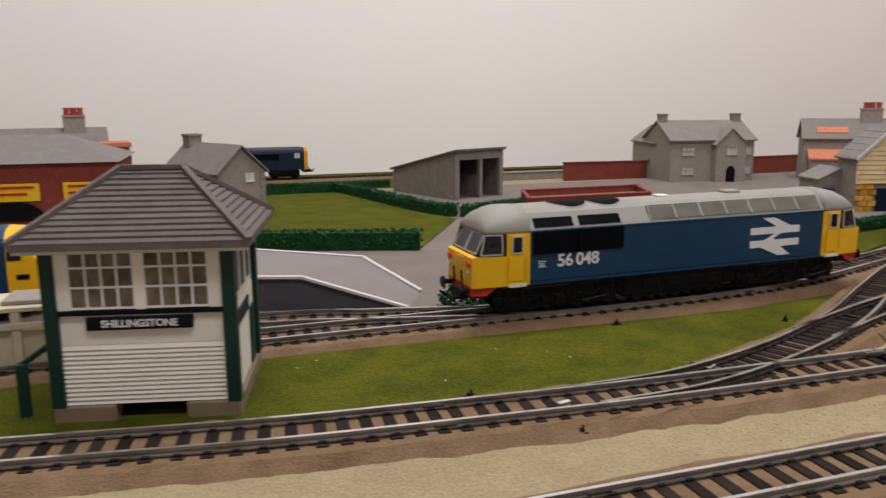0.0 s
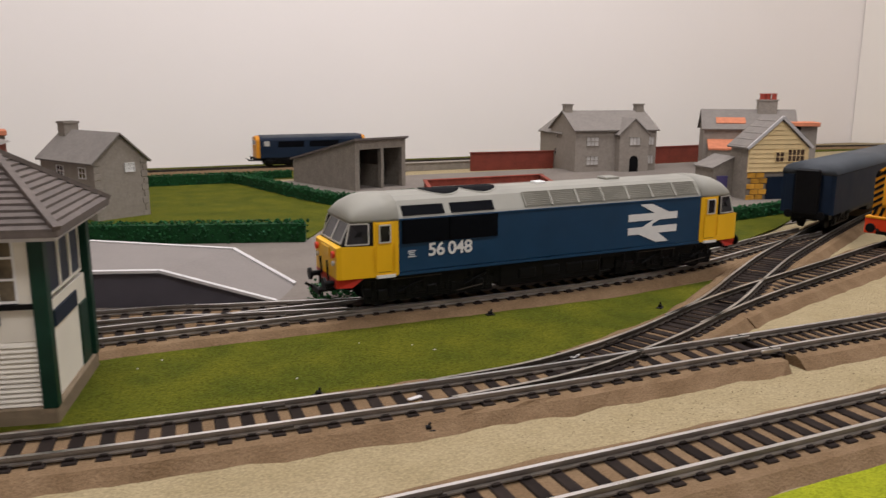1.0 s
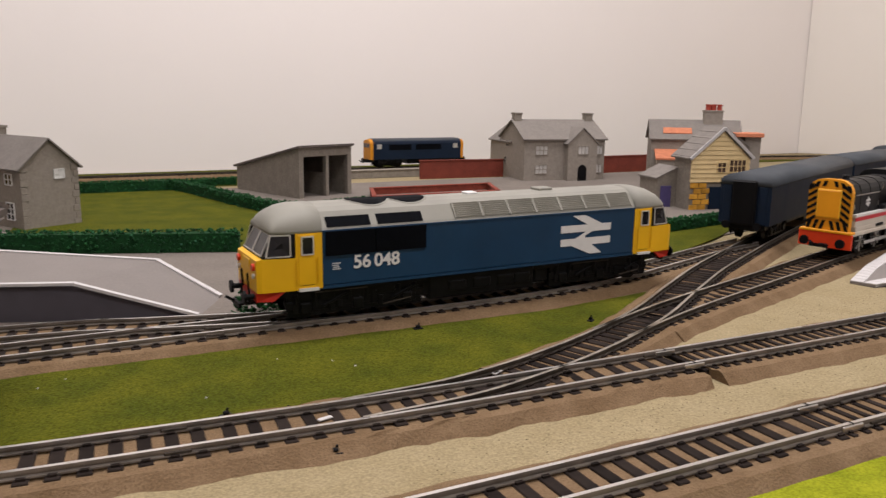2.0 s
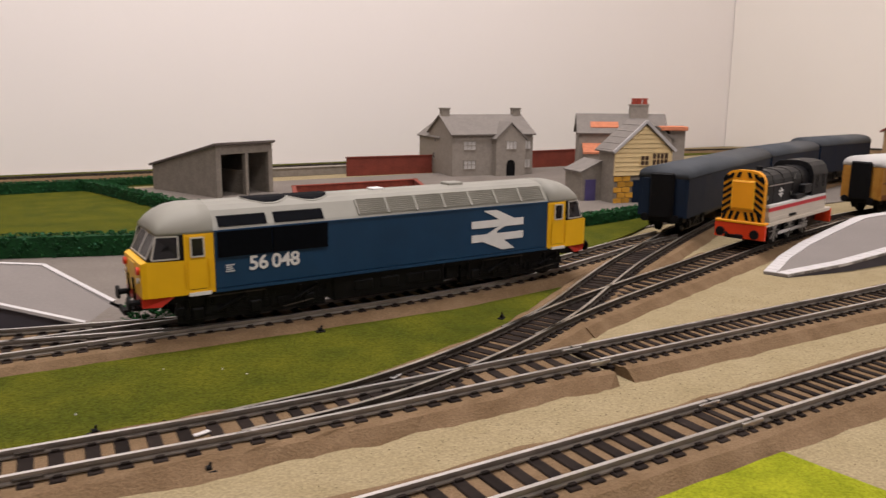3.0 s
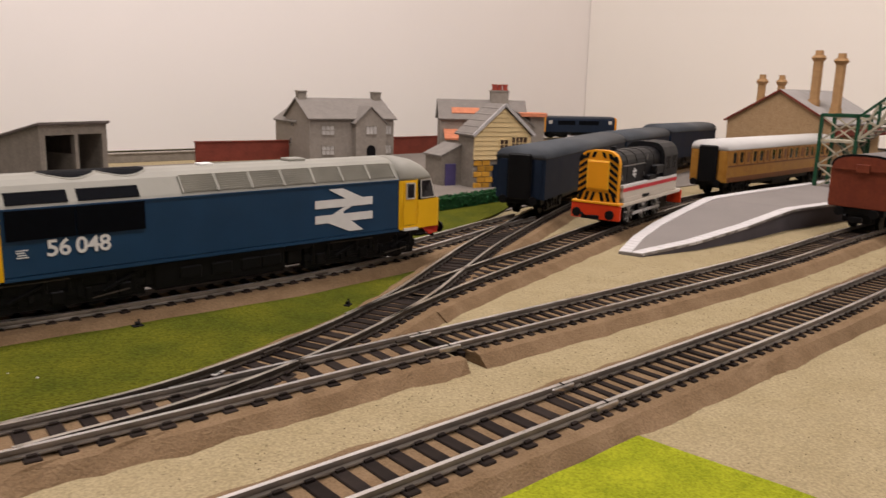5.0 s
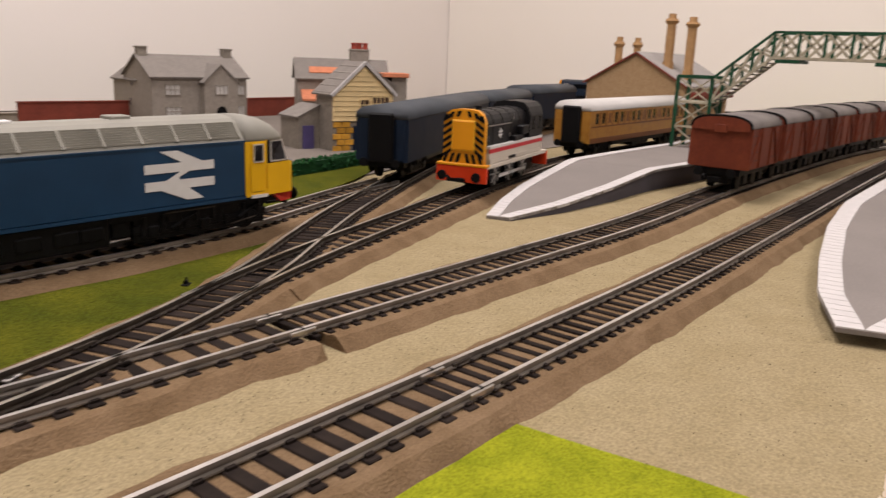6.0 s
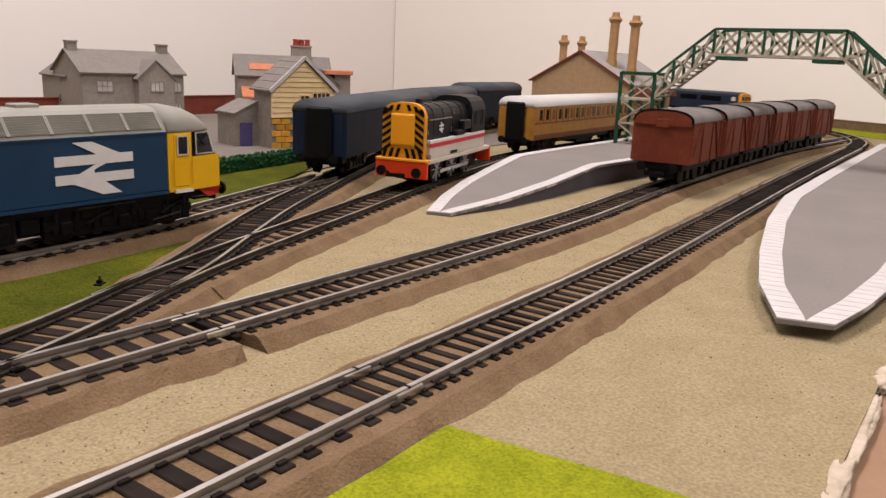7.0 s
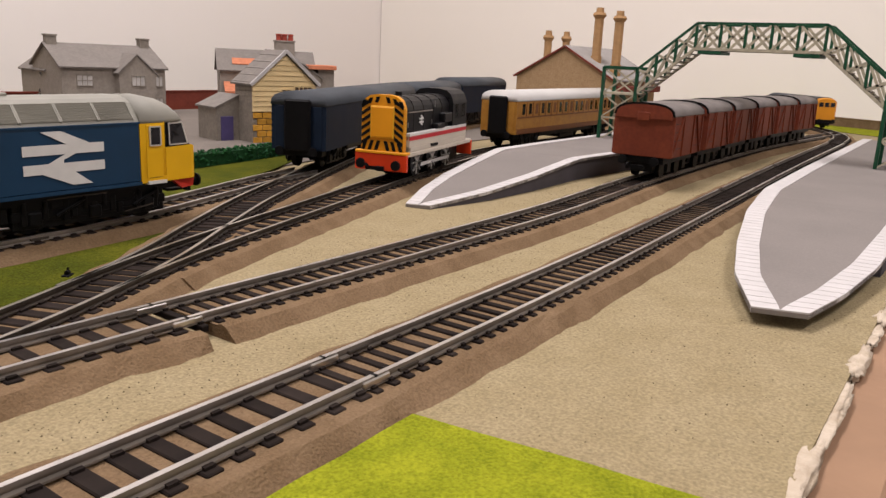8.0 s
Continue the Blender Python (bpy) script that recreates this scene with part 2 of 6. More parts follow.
# ---- tracks ----
GAUGE = 0.0172
F_LINE = [(-0.9, 0.150), (-0.4, 0.148), (0.0, 0.148), (0.25, 0.147), (0.40, 0.147), (0.55, 0.152), (0.80, 0.162), (1.0, 0.168), (1.17, 0.172)]
M_LINE = [(-0.9, 0.46), (-0.5, 0.32), (-0.2, 0.262), (-0.027, 0.2345), (0.033, 0.226), (0.10, 0.2205), (0.16, 0.2165), (0.25, 0.2142), (0.40, 0.2115), (0.52, 0.2115), (0.70, 0.222), (1.0, 0.225), (1.22, 0.211), (1.36, 0.196)]
D_LINE = [(0.14, 0.2185), (0.19, 0.222), (0.25, 0.2395), (0.31, 0.267), (0.366, 0.302), (0.42, 0.335), (0.48, 0.367), (0.53, 0.393), (0.62, 0.437), (0.748, 0.492), (0.99, 0.572), (1.2, 0.613), (1.4, 0.64)]
L_LINE = [(-0.9, 0.36), (-0.3, 0.334), (0.05, 0.334), (0.20, 0.3315), (0.28, 0.334), (0.35, 0.344), (0.41, 0.362), (0.47, 0.381), (0.52, 0.394)]
S_LINE = [(0.275, 0.251), (0.33, 0.2715), (0.38, 0.287), (0.445, 0.306), (0.53, 0.332), (0.646, 0.362), (0.75, 0.382), (0.95, 0.392), (1.25, 0.41)]
N_LINE = [(-0.9, 0.40), (-0.2, 0.375), (0.03, 0.362), (0.09, 0.350), (0.15, 0.336), (0.2, 0.331)]
CURVE_C, CURVE_R = (1.17, 0.647), 0.475


def loop_line():
    pts = [(-1.3, 1.122), (-0.5, 1.122), (0.5, 1.122), (1.0, 1.122)]
    for i in range(0, 19):
        a = radians(90 - i * 10)
        pts.append((CURVE_C[0] + CURVE_R * math.cos(a), CURVE_C[1] + CURVE_R * math.sin(a)))
    return pts


P_LINE = loop_line()


def sleeper_mesh():
    b = box(-0.0020, -0.0122, 0.0052, 0.0020, 0.0122, 0.0073, 0.0003)
    for s in (-1, 1):
        box(-0.0012, s * GAUGE / 2 - 0.0020, 0.0071, 0.0012, s * GAUGE / 2 + 0.0020, 0.0080, 0.0, b)
    me = bpy.data.meshes.new("sleeper")
    b.to_mesh(me)
    b.free()
    me.materials.append(M["sleeper"])
    return me


SLEEPER = sleeper_mesh()
HEAD = [(-0.00115, 0.0074), (0.00115, 0.0074), (0.00115, 0.0079), (0.0003, 0.0082), (0.0003, 0.0088), (0.0007, 0.0090), (0.0007, RAIL), (-0.0007, RAIL), (-0.0007, 0.0090), (-0.0003, 0.0088), (-0.0003, 0.0082), (-0.00115, 0.0079)]


def offset(line, d):
    return [p + n * d for p, n in zip(line, normals(line))]


def rail_bm(line, d):
    off = offset(line, d)
    b = sweep(off, HEAD)
    b.normal_update()
    for f in b.faces:
        f.material_index = 0 if f.calc_center_median().z > RAIL - 0.0002 else 1
    return b


def sleeper_steps(points, pitch, joint):
    """Places and normals of the sleepers; past the joint they are thin and lie closer together."""
    out = []
    for step, near in ((pitch, True), (0.0057, False)):
        fine = smooth_line(points, step)
        for p, n in zip(fine, normals(fine)):
            if (p.x < joint) == near:
                out.append((p, n, 1.0 if near else 0.62))
        if joint > 90:
            break
    return out


def track(points, label, sleepers=(0, 99), foam=True, lift=0.0, pitch=0.0077, foam_from=0.0, cut=None, dull=False, broad=1.0, joint=99.0):
    line = smooth_line(points)
    t = thing("railway_track", pose(0, 0, lift), label, "railway track", "tracks of the layout")
    if foam:
        fl = [p for p in line if p.x >= foam_from] if foam_from else line
        low, z0 = 0.0230, GZ - 0.0015 - lift
        prof = [(-low, z0), (-0.0165, 0.0068), (-0.0138, 0.0073), (-0.0124, 0.0067), (0.0124, 0.0067), (0.0138, 0.0073), (0.0165, 0.0068), (low, z0)]
        pieces = [fl] if cut is None else [[p for p in fl if p.x < cut - 0.0002], [p for p in fl if p.x > cut + 0.0002]]
        for k, piece in enumerate(pieces):
            part("underlay", sweep(piece, prof, 0.0030 if len(pieces) > 1 and k == 0 else 0.0016), M["foam"], t, "brown foam rubber underlay")
    for s in (-1, 1):
        part("rail", rail_bm(line, s * GAUGE / 2), [M["rail_dull"], M["rail_dark"]] if dull else [M["rail"], M["rail_side"]], t)
    for k, (p, n) in enumerate(zip(line, normals(line))):
        if joint < 90 and abs(p.x - joint) < 0.003:
            for s in (-1, 1):
                q = p + n * (s * GAUGE / 2)
                j = part("fishplate", box(-0.0050, -0.0013, 0.0078, 0.0050, 0.0013, 0.0096, 0.0003), M["rail"], t, "bright metal fishplate at the rail joint")
                j.matrix_basis = pose(q.x, q.y, fall(q.y), 0, 0, math.degrees(math.atan2(-n.x, n.y)))
                g = part("rail_gap", box(-0.0004, -0.0009, 0.0085, 0.0004, 0.0009, RAIL + 0.0001), M["black"], t)
                g.matrix_basis = j.matrix_basis
        if k % 28 == 14 and sleepers[0] < p.x < 0.9:
            for s in (-1, 1):
                q = p + n * (s * GAUGE / 2)
                j = part("rail_joiner", box(-0.0040, -0.0011, 0.0076, 0.0040, 0.0011, 0.0090, 0.0003), M["rail_dark"], t)
                j.matrix_basis = pose(q.x, q.y, fall(q.y), 0, 0, math.degrees(math.atan2(-n.x, n.y)))
    for p, n, thin in sleeper_steps(points, pitch, joint):
        if not sleepers[0] <= p.x <= sleepers[1]:
            continue
        o = new("sleeper", SLEEPER)
        o.matrix_world = pose(p.x, p.y, fall(p.y), 0, 0, math.degrees(math.atan2(-n.x, n.y)) + random.uniform(-1.0, 1.0)) @ Matrix.Diagonal((broad * thin, 1, 1, 1))
        o.parent = t
    return t


track(F_LINE, "nickel silver model track with dark sleepers on brown foam", (-0.1, 1.3), broad=1.08, joint=0.281)
track(M_LINE, "nickel silver model track with dark sleepers on brown foam", (-0.12, 1.4), cut=0.281, broad=1.08, joint=0.277)
track(D_LINE, "dark sleepered model points leading across to the sidings", (0.19, 0.62), foam_from=0.2, dull=True, broad=1.12, pitch=0.0064)
track(L_LINE, "nickel silver model track in a brown foam bed", (-0.1, 0.5))
track(S_LINE, "siding track with nickel silver rails and dark sleepers", (0.31, 1.1), foam_from=0.3, dull=True)
track(N_LINE, "second siding track converging beside the loading ramp", (-0.1, 0.12))
track(P_LINE, "loop of model track along the wall and round the corner", (-0.2, 2), lift=0.001, dull=True)

# ---- rolling stock ----
M["loco_blue"] = material("rail_blue_paint", (0.008, 0.038, 0.088), 0.45, var=0.12, scale=40, bump=0.05, bscale=500)
M["loco_yellow"] = material("warning_yellow_paint", (0.74, 0.42, 0.002), 0.4, var=0.06, scale=60)
M["loco_grey"] = material("grey_roof_paint", (0.255, 0.25, 0.215), 0.6, var=0.08, scale=40, bump=0.08, bscale=500)
M["louvre"] = material("louvre_grey", (0.245, 0.24, 0.205), 0.55, var=0.12, scale=80)
M["grille"] = material("dark_grille", (0.0025, 0.003, 0.0045), 0.75, var=0.25, scale=300, spec=0.05)
M["white"] = material("white_lettering", (0.66, 0.66, 0.645), 0.5, var=0.04, scale=200)
M["red_buf"] = material("buffer_beam_red", (0.42, 0.025, 0.012), 0.4, var=0.1, scale=150)
M["orange"] = material("orange_red_paint", (0.60, 0.045, 0.008), 0.42, var=0.08, scale=100)
M["under"] = material("underframe_black", (0.0022, 0.0022, 0.0026), 0.45, spec=0.16, var=0.3, scale=150, bump=0.2, bscale=700)
M["steel"] = material("bright_steel", (0.55, 0.54, 0.52), 0.3, 1.0, var=0.12, scale=150)
M["frame"] = material("bright_window_frame", (0.62, 0.61, 0.58), 0.35, 0.6, var=0.05, scale=200)
M["glass"] = material("cab_glass", (0.012, 0.011, 0.013), 0.12, var=0.3, scale=60, spec=0.3)
M["coach_blue"] = material("dark_blue_coach", (0.0055, 0.014, 0.032), 0.55, var=0.15, scale=50, spec=0.2)
M["coach_roof"] = material("dark_grey_roof", (0.045, 0.052, 0.060), 0.6, var=0.15, scale=50, bump=0.08, bscale=300)
M["teak"] = material("varnished_teak", (0.29, 0.130, 0.020), 0.4, second=(0.37, 0.185, 0.032), scale=120, fine=0.1)
M["teak_dark"] = material("dark_teak", (0.15, 0.055, 0.018), 0.45, var=0.2, scale=120)
M["white_roof"] = material("white_coach_roof", (0.50, 0.49, 0.465), 0.6, var=0.05, scale=50)
M["bauxite"] = material("bauxite_brown", (0.125, 0.024, 0.010), 0.6, second=(0.165, 0.036, 0.014), scale=90, fine=0.1, bump=0.08, bscale=400, obj_var=0.12)
M["van_roof"] = material("van_grey_roof", (0.15, 0.135, 0.125), 0.7, var=0.15, scale=70)
M["dark_roof"] = material("black_loco_body", (0.006, 0.006, 0.007), 0.45, var=0.15, scale=70, spec=0.2)
M["cream"] = material("pale_grey_band", (0.55, 0.50, 0.42), 0.5, var=0.05, scale=100)
M["red_band"] = material("red_band", (0.50, 0.02, 0.03), 0.45, var=0.05, scale=100)
M["amber"] = material("amber_yellow_paint", (0.72, 0.30, 0.006), 0.45, var=0.06, scale=60)
M["yellow_rim"] = material("pale_amber_edge", (0.76, 0.42, 0.02), 0.45, var=0.06, scale=60)
M["end_yellow"] = material("orange_yellow_paint", (0.58, 0.235, 0.01), 0.5, var=0.08, scale=60)
M["night_blue"] = material("dark_navy_paint", (0.006, 0.014, 0.032), 0.45, var=0.15, scale=60)


def section(w, z0, side, top, n=8):
    """A body's cross section: straight sides, a domed roof; half width w."""
    pts = [(-w, z0), (w, z0), (w, side)]
    for i in range(1, n):
        a = math.pi * i / n
        pts.append((w * math.copysign(abs(math.cos(a)) ** 0.75, math.cos(a)), side + (top - side) * math.sin(a) ** 0.85))
    pts.append((-w, side))
    return pts


def loft(sections, xs):
    b = bmesh.new()
    rings = [[b.verts.new((x, u, v)) for u, v in s] for s, x in zip(sections, xs)]
    k = len(rings[0])
    for r, s in zip(rings, rings[1:]):
        for j in range(k):
            b.faces.new((r[j], r[(j + 1) % k], s[(j + 1) % k], s[j]))
    b.faces.new(rings[0][::-1])
    b.faces.new(rings[-1])
    bmesh.ops.recalc_face_normals(b, faces=b.faces[:])
    return b


def wheelset(parent, x, r=0.0068, mat="under", spokes=False):
    """A wheelset on the rails: two wheels and an axle."""
    b = bmesh.new()
    for s in (-1, 1):
        y = s * GAUGE / 2
        cyl(r, (x, y - 0.0012, r), (x, y + 0.0012, r), 18, None, b)
        cyl(r + 0.0008, (x, y - s * 0.0012, r + 0.0006), (x, y - s * 0.0018, r + 0.0006), 18, None, b)
    cyl(0.0012, (x, -GAUGE / 2, r), (x, GAUGE / 2, r), 8, None, b)
    return part("wheelset", b, M[mat], parent)


def bogie(parent, x, half, axles, label="", front=0):
    b = bmesh.new()
    for s in (-1, 1):
        y = s * 0.0135
        box(x - half, y - 0.0012, 0.0062, x + half, y + 0.0012, 0.0100, 0.0004, b)
        box(x - half * 0.92, y - 0.0009, 0.0050, x + half * 0.92, y + 0.0009, 0.0128, 0.0003, b)
        box(x - half * 0.55, y - 0.0016, 0.0095, x + half * 0.55, y + 0.0016, 0.0135, 0.0004, b)
        for a in axles:
            box(x + a - 0.0026, y - 0.0022, 0.0040, x + a + 0.0026, y + 0.0022, 0.0092, 0.0005, b)
            for d in (-0.0042, 0.0042):
                cyl(0.0011, (x + a + d, y + s * 0.0012, 0.0085), (x + a + d, y + s * 0.0012, 0.0135), 8, None, b)
        for d in (-0.5, 0.5):
            cyl(0.0007, (x + half * d, y + s * 0.0022, 0.0070), (x + half * (d + 0.35), y + s * 0.0022, 0.0125), 6, None, b)
        box(x - half * 0.98, y - 0.0005, 0.0028, x + half * 0.98, y + 0.0005, 0.0140, 0.0002, b)
        for k in range(9):
            u = x + half * (-0.9 + 0.2 * k + 0.05 * (k % 3))
            box(u, y + s * 0.0012 - 0.0006, 0.0045 + 0.0012 * (k % 2), u + half * 0.07, y + s * 0.0012 + 0.0010, 0.0090 + 0.0018 * (k % 3), 0.0002, b)
    box(x - half * 0.6, -0.010, 0.0075, x + half * 0.6, 0.010, 0.0140, 0.0005, b)
    part("bogie", b, M["under"], parent, label)
    for a in axles:
        wheelset(parent, x + a)


def buffers(parent, x, d, z=0.0138, y=0.0115, mat="black"):
    for s in (-1, 1):
        b = cyl(0.0013, (x, s * y, z), (x + d * 0.0045, s * y, z), 10)
        cyl(0.0031, (x + d * 0.0045, s * y, z), (x + d * 0.0056, s * y, z), 14, 0.0029, b)
        part("buffer", b, M[mat], parent)


def hook(parent, x, d):
    b = bar((x, 0, 0.0085), (x + d * 0.009, 0, 0.0085), 0.0045, 0.0012)
    bar((x + d * 0.009, -0.006, 0.0088), (x + d * 0.009, 0.006, 0.0088), 0.0012, 0.0022, b)
    bar((x + d * 0.0085, 0.004, 0.0085), (x + d * 0.013, 0.004, 0.0115), 0.0015, 0.0012, b)
    part("coupling", b, M["black"], parent)


def outline(pts, w, d, axis_fn, bm):
    for a, c in zip(pts, pts[1:] + pts[:1]):
        bar(axis_fn(*a), axis_fn(*c), w, d, bm)
    return bm


def pane_with_frame(parent, pts, put, name="cab_window", w=0.00055):
    """A glazed pane (outline in two coordinates) with a bright raised frame; put(u, v, d) gives the place d metres proud."""
    b = bmesh.new()
    lo, hi = [b.verts.new(put(u, v, -0.0004)) for u, v in pts], [b.verts.new(put(u, v, 0.00025)) for u, v in pts]
    n = len(pts)
    b.faces.new(hi)
    b.faces.new(lo[::-1])
    for i in range(n):
        b.faces.new((lo[i], lo[(i + 1) % n], hi[(i + 1) % n], hi[i]))
    bmesh.ops.recalc_face_normals(b, faces=b.faces[:])
    win = part(name, b, M["glass"], parent)
    f = bmesh.new()
    for a, c in zip(pts, pts[1:] + pts[:1]):
        bar(put(*a, 0.0003), put(*c, 0.0003), w, w, f)
    part("window_frame", f, M["frame"], win, "bright metal window surround")
    return win


def text_part(words, size, parent, m, mat, name="number"):
    cu = bpy.data.curves.new(name, "FONT")
    cu.body, cu.size, cu.extrude = words, size, 0.00012
    cu.align_x, cu.align_y = "CENTER", "CENTER"
    cu.offset = size * 0.020
    cu.space_word = 0.75
    cu.space_character = 0.97
    tmp = bpy.data.objects.new(name, cu)
    me = bpy.data.meshes.new_from_object(tmp)
    bpy.data.objects.remove(tmp)
    me.materials.append(mat)
    ob = new(name, me)
    ob.matrix_basis = m
    ob.parent = parent
    return ob


def arrows(parent, m, s, mat):
    """The railway's double arrow: two bars and a Z-shaped stroke."""
    b = bmesh.new()
    for z in (0.16, -0.16):
        prism([(-0.5 * s, (z - 0.085) * s), (0.5 * s, (z - 0.085) * s), (0.5 * s, (z + 0.085) * s), (-0.5 * s, (z + 0.085) * s)], 0.0003, "y", -0.0003, b)
    prism([(-0.28 * s, 0.47 * s), (-0.03 * s, 0.47 * s), (0.36 * s, 0.22 * s), (-0.02 * s, -0.02 * s), (-0.02 * s, -0.10 * s), (0.33 * s, -0.47 * s), (0.08 * s, -0.47 * s), (-0.36 * s, -0.2 * s), (-0.3 * s, -0.14 * s), (0.08 * s, 0.13 * s), (0.08 * s, 0.2 * s)], 0.0003, "y", -0.00035, b)
    b.transform(m)
    return part("double_arrow", b, mat, parent, "large white double arrow emblem")


def fan_cover(x, r, prof, lift):
    """A thin round cover that lies on the curved roof, prof being the roof's half outline and its mirror."""
    line = sorted(prof)
    b = bmesh.new()

    def roof_z(y):
        for (ya, za), (yb, zb) in zip(line, line[1:]):
            if ya <= y <= yb and yb > ya:
                return za + (zb - za) * (y - ya) / (yb - ya)
        return line[0][1]
    rings = []
    for k in range(1, 6):
        q = r * k / 5
        rings.append([b.verts.new((x + q * math.cos(a), q * math.sin(a), roof_z(q * math.sin(a)) + lift)) for a in [i * math.tau / 28 for i in range(28)]])
    b.faces.new(rings[0])
    for ra, rb in zip(rings, rings[1:]):
        for i in range(28):
            b.faces.new((ra[i - 1], rb[i - 1], rb[i], ra[i]))
    low = [b.verts.new((v.co.x, v.co.y, v.co.z - 0.0008)) for v in rings[-1]]
    for i in range(28):
        b.faces.new((rings[-1][i - 1], low[i - 1], low[i], rings[-1][i]))
    return b


def big_diesel(m):
    """The large blue diesel with yellow cabs, grey domed roof and louvres; x along, z up from the rails."""
    L = thing("diesel_locomotive", m, "large rail-blue model diesel locomotive with yellow cabs standing on track", "locomotive")
    W, Z0, SIDE, TOP, HB, CAB = 0.0182, 0.0172, 0.0425, 0.0535, 0.1190, 0.0290
    mid = HB - CAB
    b = box(-mid, -W, Z0, mid, W, SIDE, 0.0004)
    part("body", b, M["loco_blue"], L, "flat blue painted body side")
    # roof between the cabs, with the round domes over the fans near one end
    half = [(W + 0.0001, SIDE - 0.0002), (W - 0.0008, SIDE + 0.0014), (W - 0.0058, SIDE + 0.0080), (W - 0.0090, SIDE + 0.0098), (W - 0.0140, TOP - 0.0002)]
    prof = half + [(-y, z) for y, z in half[::-1]]
    roof = loft([prof] * 2, [-mid, mid])
    part("roof", roof, M["loco_grey"], L, "pale grey domed roof")
    for x in (-0.062, -0.042):
        part("roof_fan", fan_cover(x, 0.0100, prof, 0.0005), M["grille"], L, "dark mesh cover of the roof fan")
        part("fan_ring", fan_cover(x, 0.0109, prof, 0.0003), M["louvre"], L)
    part("exhaust", box(0.035, -0.004, TOP - 0.001, 0.044, 0.004, TOP + 0.0012, 0.0004), M["loco_grey"], L)
    part("exhaust", box(-0.008, -0.003, TOP - 0.001, -0.002, 0.003, TOP + 0.0008, 0.0003), M["white"], L)
    for s in (-1, 1):
        # louvred panels along the curved roof shoulder
        for i in range(7):
            x0, x1 = -0.0225 + i * 0.0158, -0.0074 + i * 0.0158
            pb = bmesh.new()
            for k in range(8):
                f = k / 7
                y, z = W - 0.0008 - 0.0046 * f, SIDE + 0.0021 + 0.0060 * f
                bar((x0, s * y, z), (x1, s * y, z), 0.0005, 0.0008, pb)
            for x in (x0, x1):
                bar((x, s * (W - 0.0003), SIDE + 0.0016), (x, s * (W - 0.0054), SIDE + 0.0082), 0.0006, 0.0008, pb)
            part("roof_louvre", pb, M["louvre"], L)
        # dark intake grilles
        for x0, x1, z0, z1, inset in ((-0.0875, -0.0665, SIDE + 0.0010, SIDE + 0.0045, 0.0006), (-0.063, -0.040, SIDE + 0.0010, SIDE + 0.0045, 0.0006), (-0.0885, -0.0650, 0.0310, 0.0422, 0), (-0.0645, -0.039, 0.0310, 0.0422, 0)):
            if z0 < SIDE:
                g = box(x0, s * (W + 0.0004) - 0.0008, z0, x1, s * (W + 0.0004) + 0.0003, z1)
                for k in range(7):
                    z = z0 + (z1 - z0) * (k + 0.5) / 7
                    bar((x0 + 0.0006, s * (W + 0.0006), z), (x1 - 0.0006, s * (W + 0.0006), z), 0.0005, 0.0004, g)
            else:
                g = prism([(s * (W - 0.0004), SIDE + 0.0016), (s * (W - 0.0036), SIDE + 0.0058), (s * (W - 0.0042), SIDE + 0.0054), (s * (W - 0.0010), SIDE + 0.0012)], x1 - x0, "x", x0)
            part("grille", g, M["grille"], L)
        # gutter line and rivets along the body top
        part("gutter", box(-mid, s * W - 0.0006, SIDE - 0.0005, mid, s * W + 0.0006, SIDE + 0.0003), M["loco_blue"], L)
        part("body_seam", box(-mid, s * W - 0.0004, Z0 - 0.0014, mid, s * W + 0.0003, Z0), M["loco_blue"], L)
    # cabs
    for d in (-1, 1):
        cab = bmesh.new()
        xs = [d * mid, d * (mid + CAB * 0.42), d * (mid + CAB * 0.93), d * (mid + CAB)]
        low = [[(-w, Z0 - 0.001), (w, Z0 - 0.001), (w, z), (-w, z)] for w, z in ((W + 0.0001, SIDE), (W + 0.0001, SIDE), (W - 0.0012, 0.0315), (W - 0.0022, 0.0308))]
        lo = loft(low[:2], xs[:2])
        merge(cab, lo)
        merge(cab, loft([low[1][:2] + [(W + 0.0001, 0.0312), (-W - 0.0001, 0.0312)], low[2], low[3]], [xs[1] - d * 0.0002, xs[2], xs[3]]))
        part("cab", cab, M["loco_yellow"], L, "warning yellow cab end")
        # dark glazed upper front with its raked windscreen and the domed roof over it
        up = loft([[(-W, 0.0310), (W, 0.0310), (W - 0.0002, SIDE + 0.0002), (-W + 0.0002, SIDE + 0.0002)], [(-W + 0.0016, 0.0310), (W - 0.0016, 0.0310), (W - 0.0035, SIDE + 0.0002), (-W + 0.0035, SIDE + 0.0002)]], [xs[1], d * (mid + CAB * 0.92)])
        for v in up.verts:
            if abs(v.co.x) > mid + CAB * 0.8 and v.co.z > 0.035:
                v.co.x -= d * 0.0055
        part("windscreen_surround", up, M["black"], L, "black surround of the cab windows")
        dome = []
        for f, w, top in ((0.0, 1.0, TOP), (0.30, 1.0, TOP), (0.48, 0.99, TOP - 0.0010), (0.62, 0.96, TOP - 0.0028), (0.72, 0.91, TOP - 0.0054), (0.785, 0.85, TOP - 0.0086)):
            dome.append((f, section(W * w + 0.0002, SIDE - 0.0004, SIDE + 0.0009, max(top, SIDE + 0.0016))))
        part("cab_roof", loft([s for _, s in dome], [d * (mid + CAB * f) for f, _ in dome]), M["loco_grey"], L, "pale grey domed cab roof", True)
        nose = d * (mid + CAB)
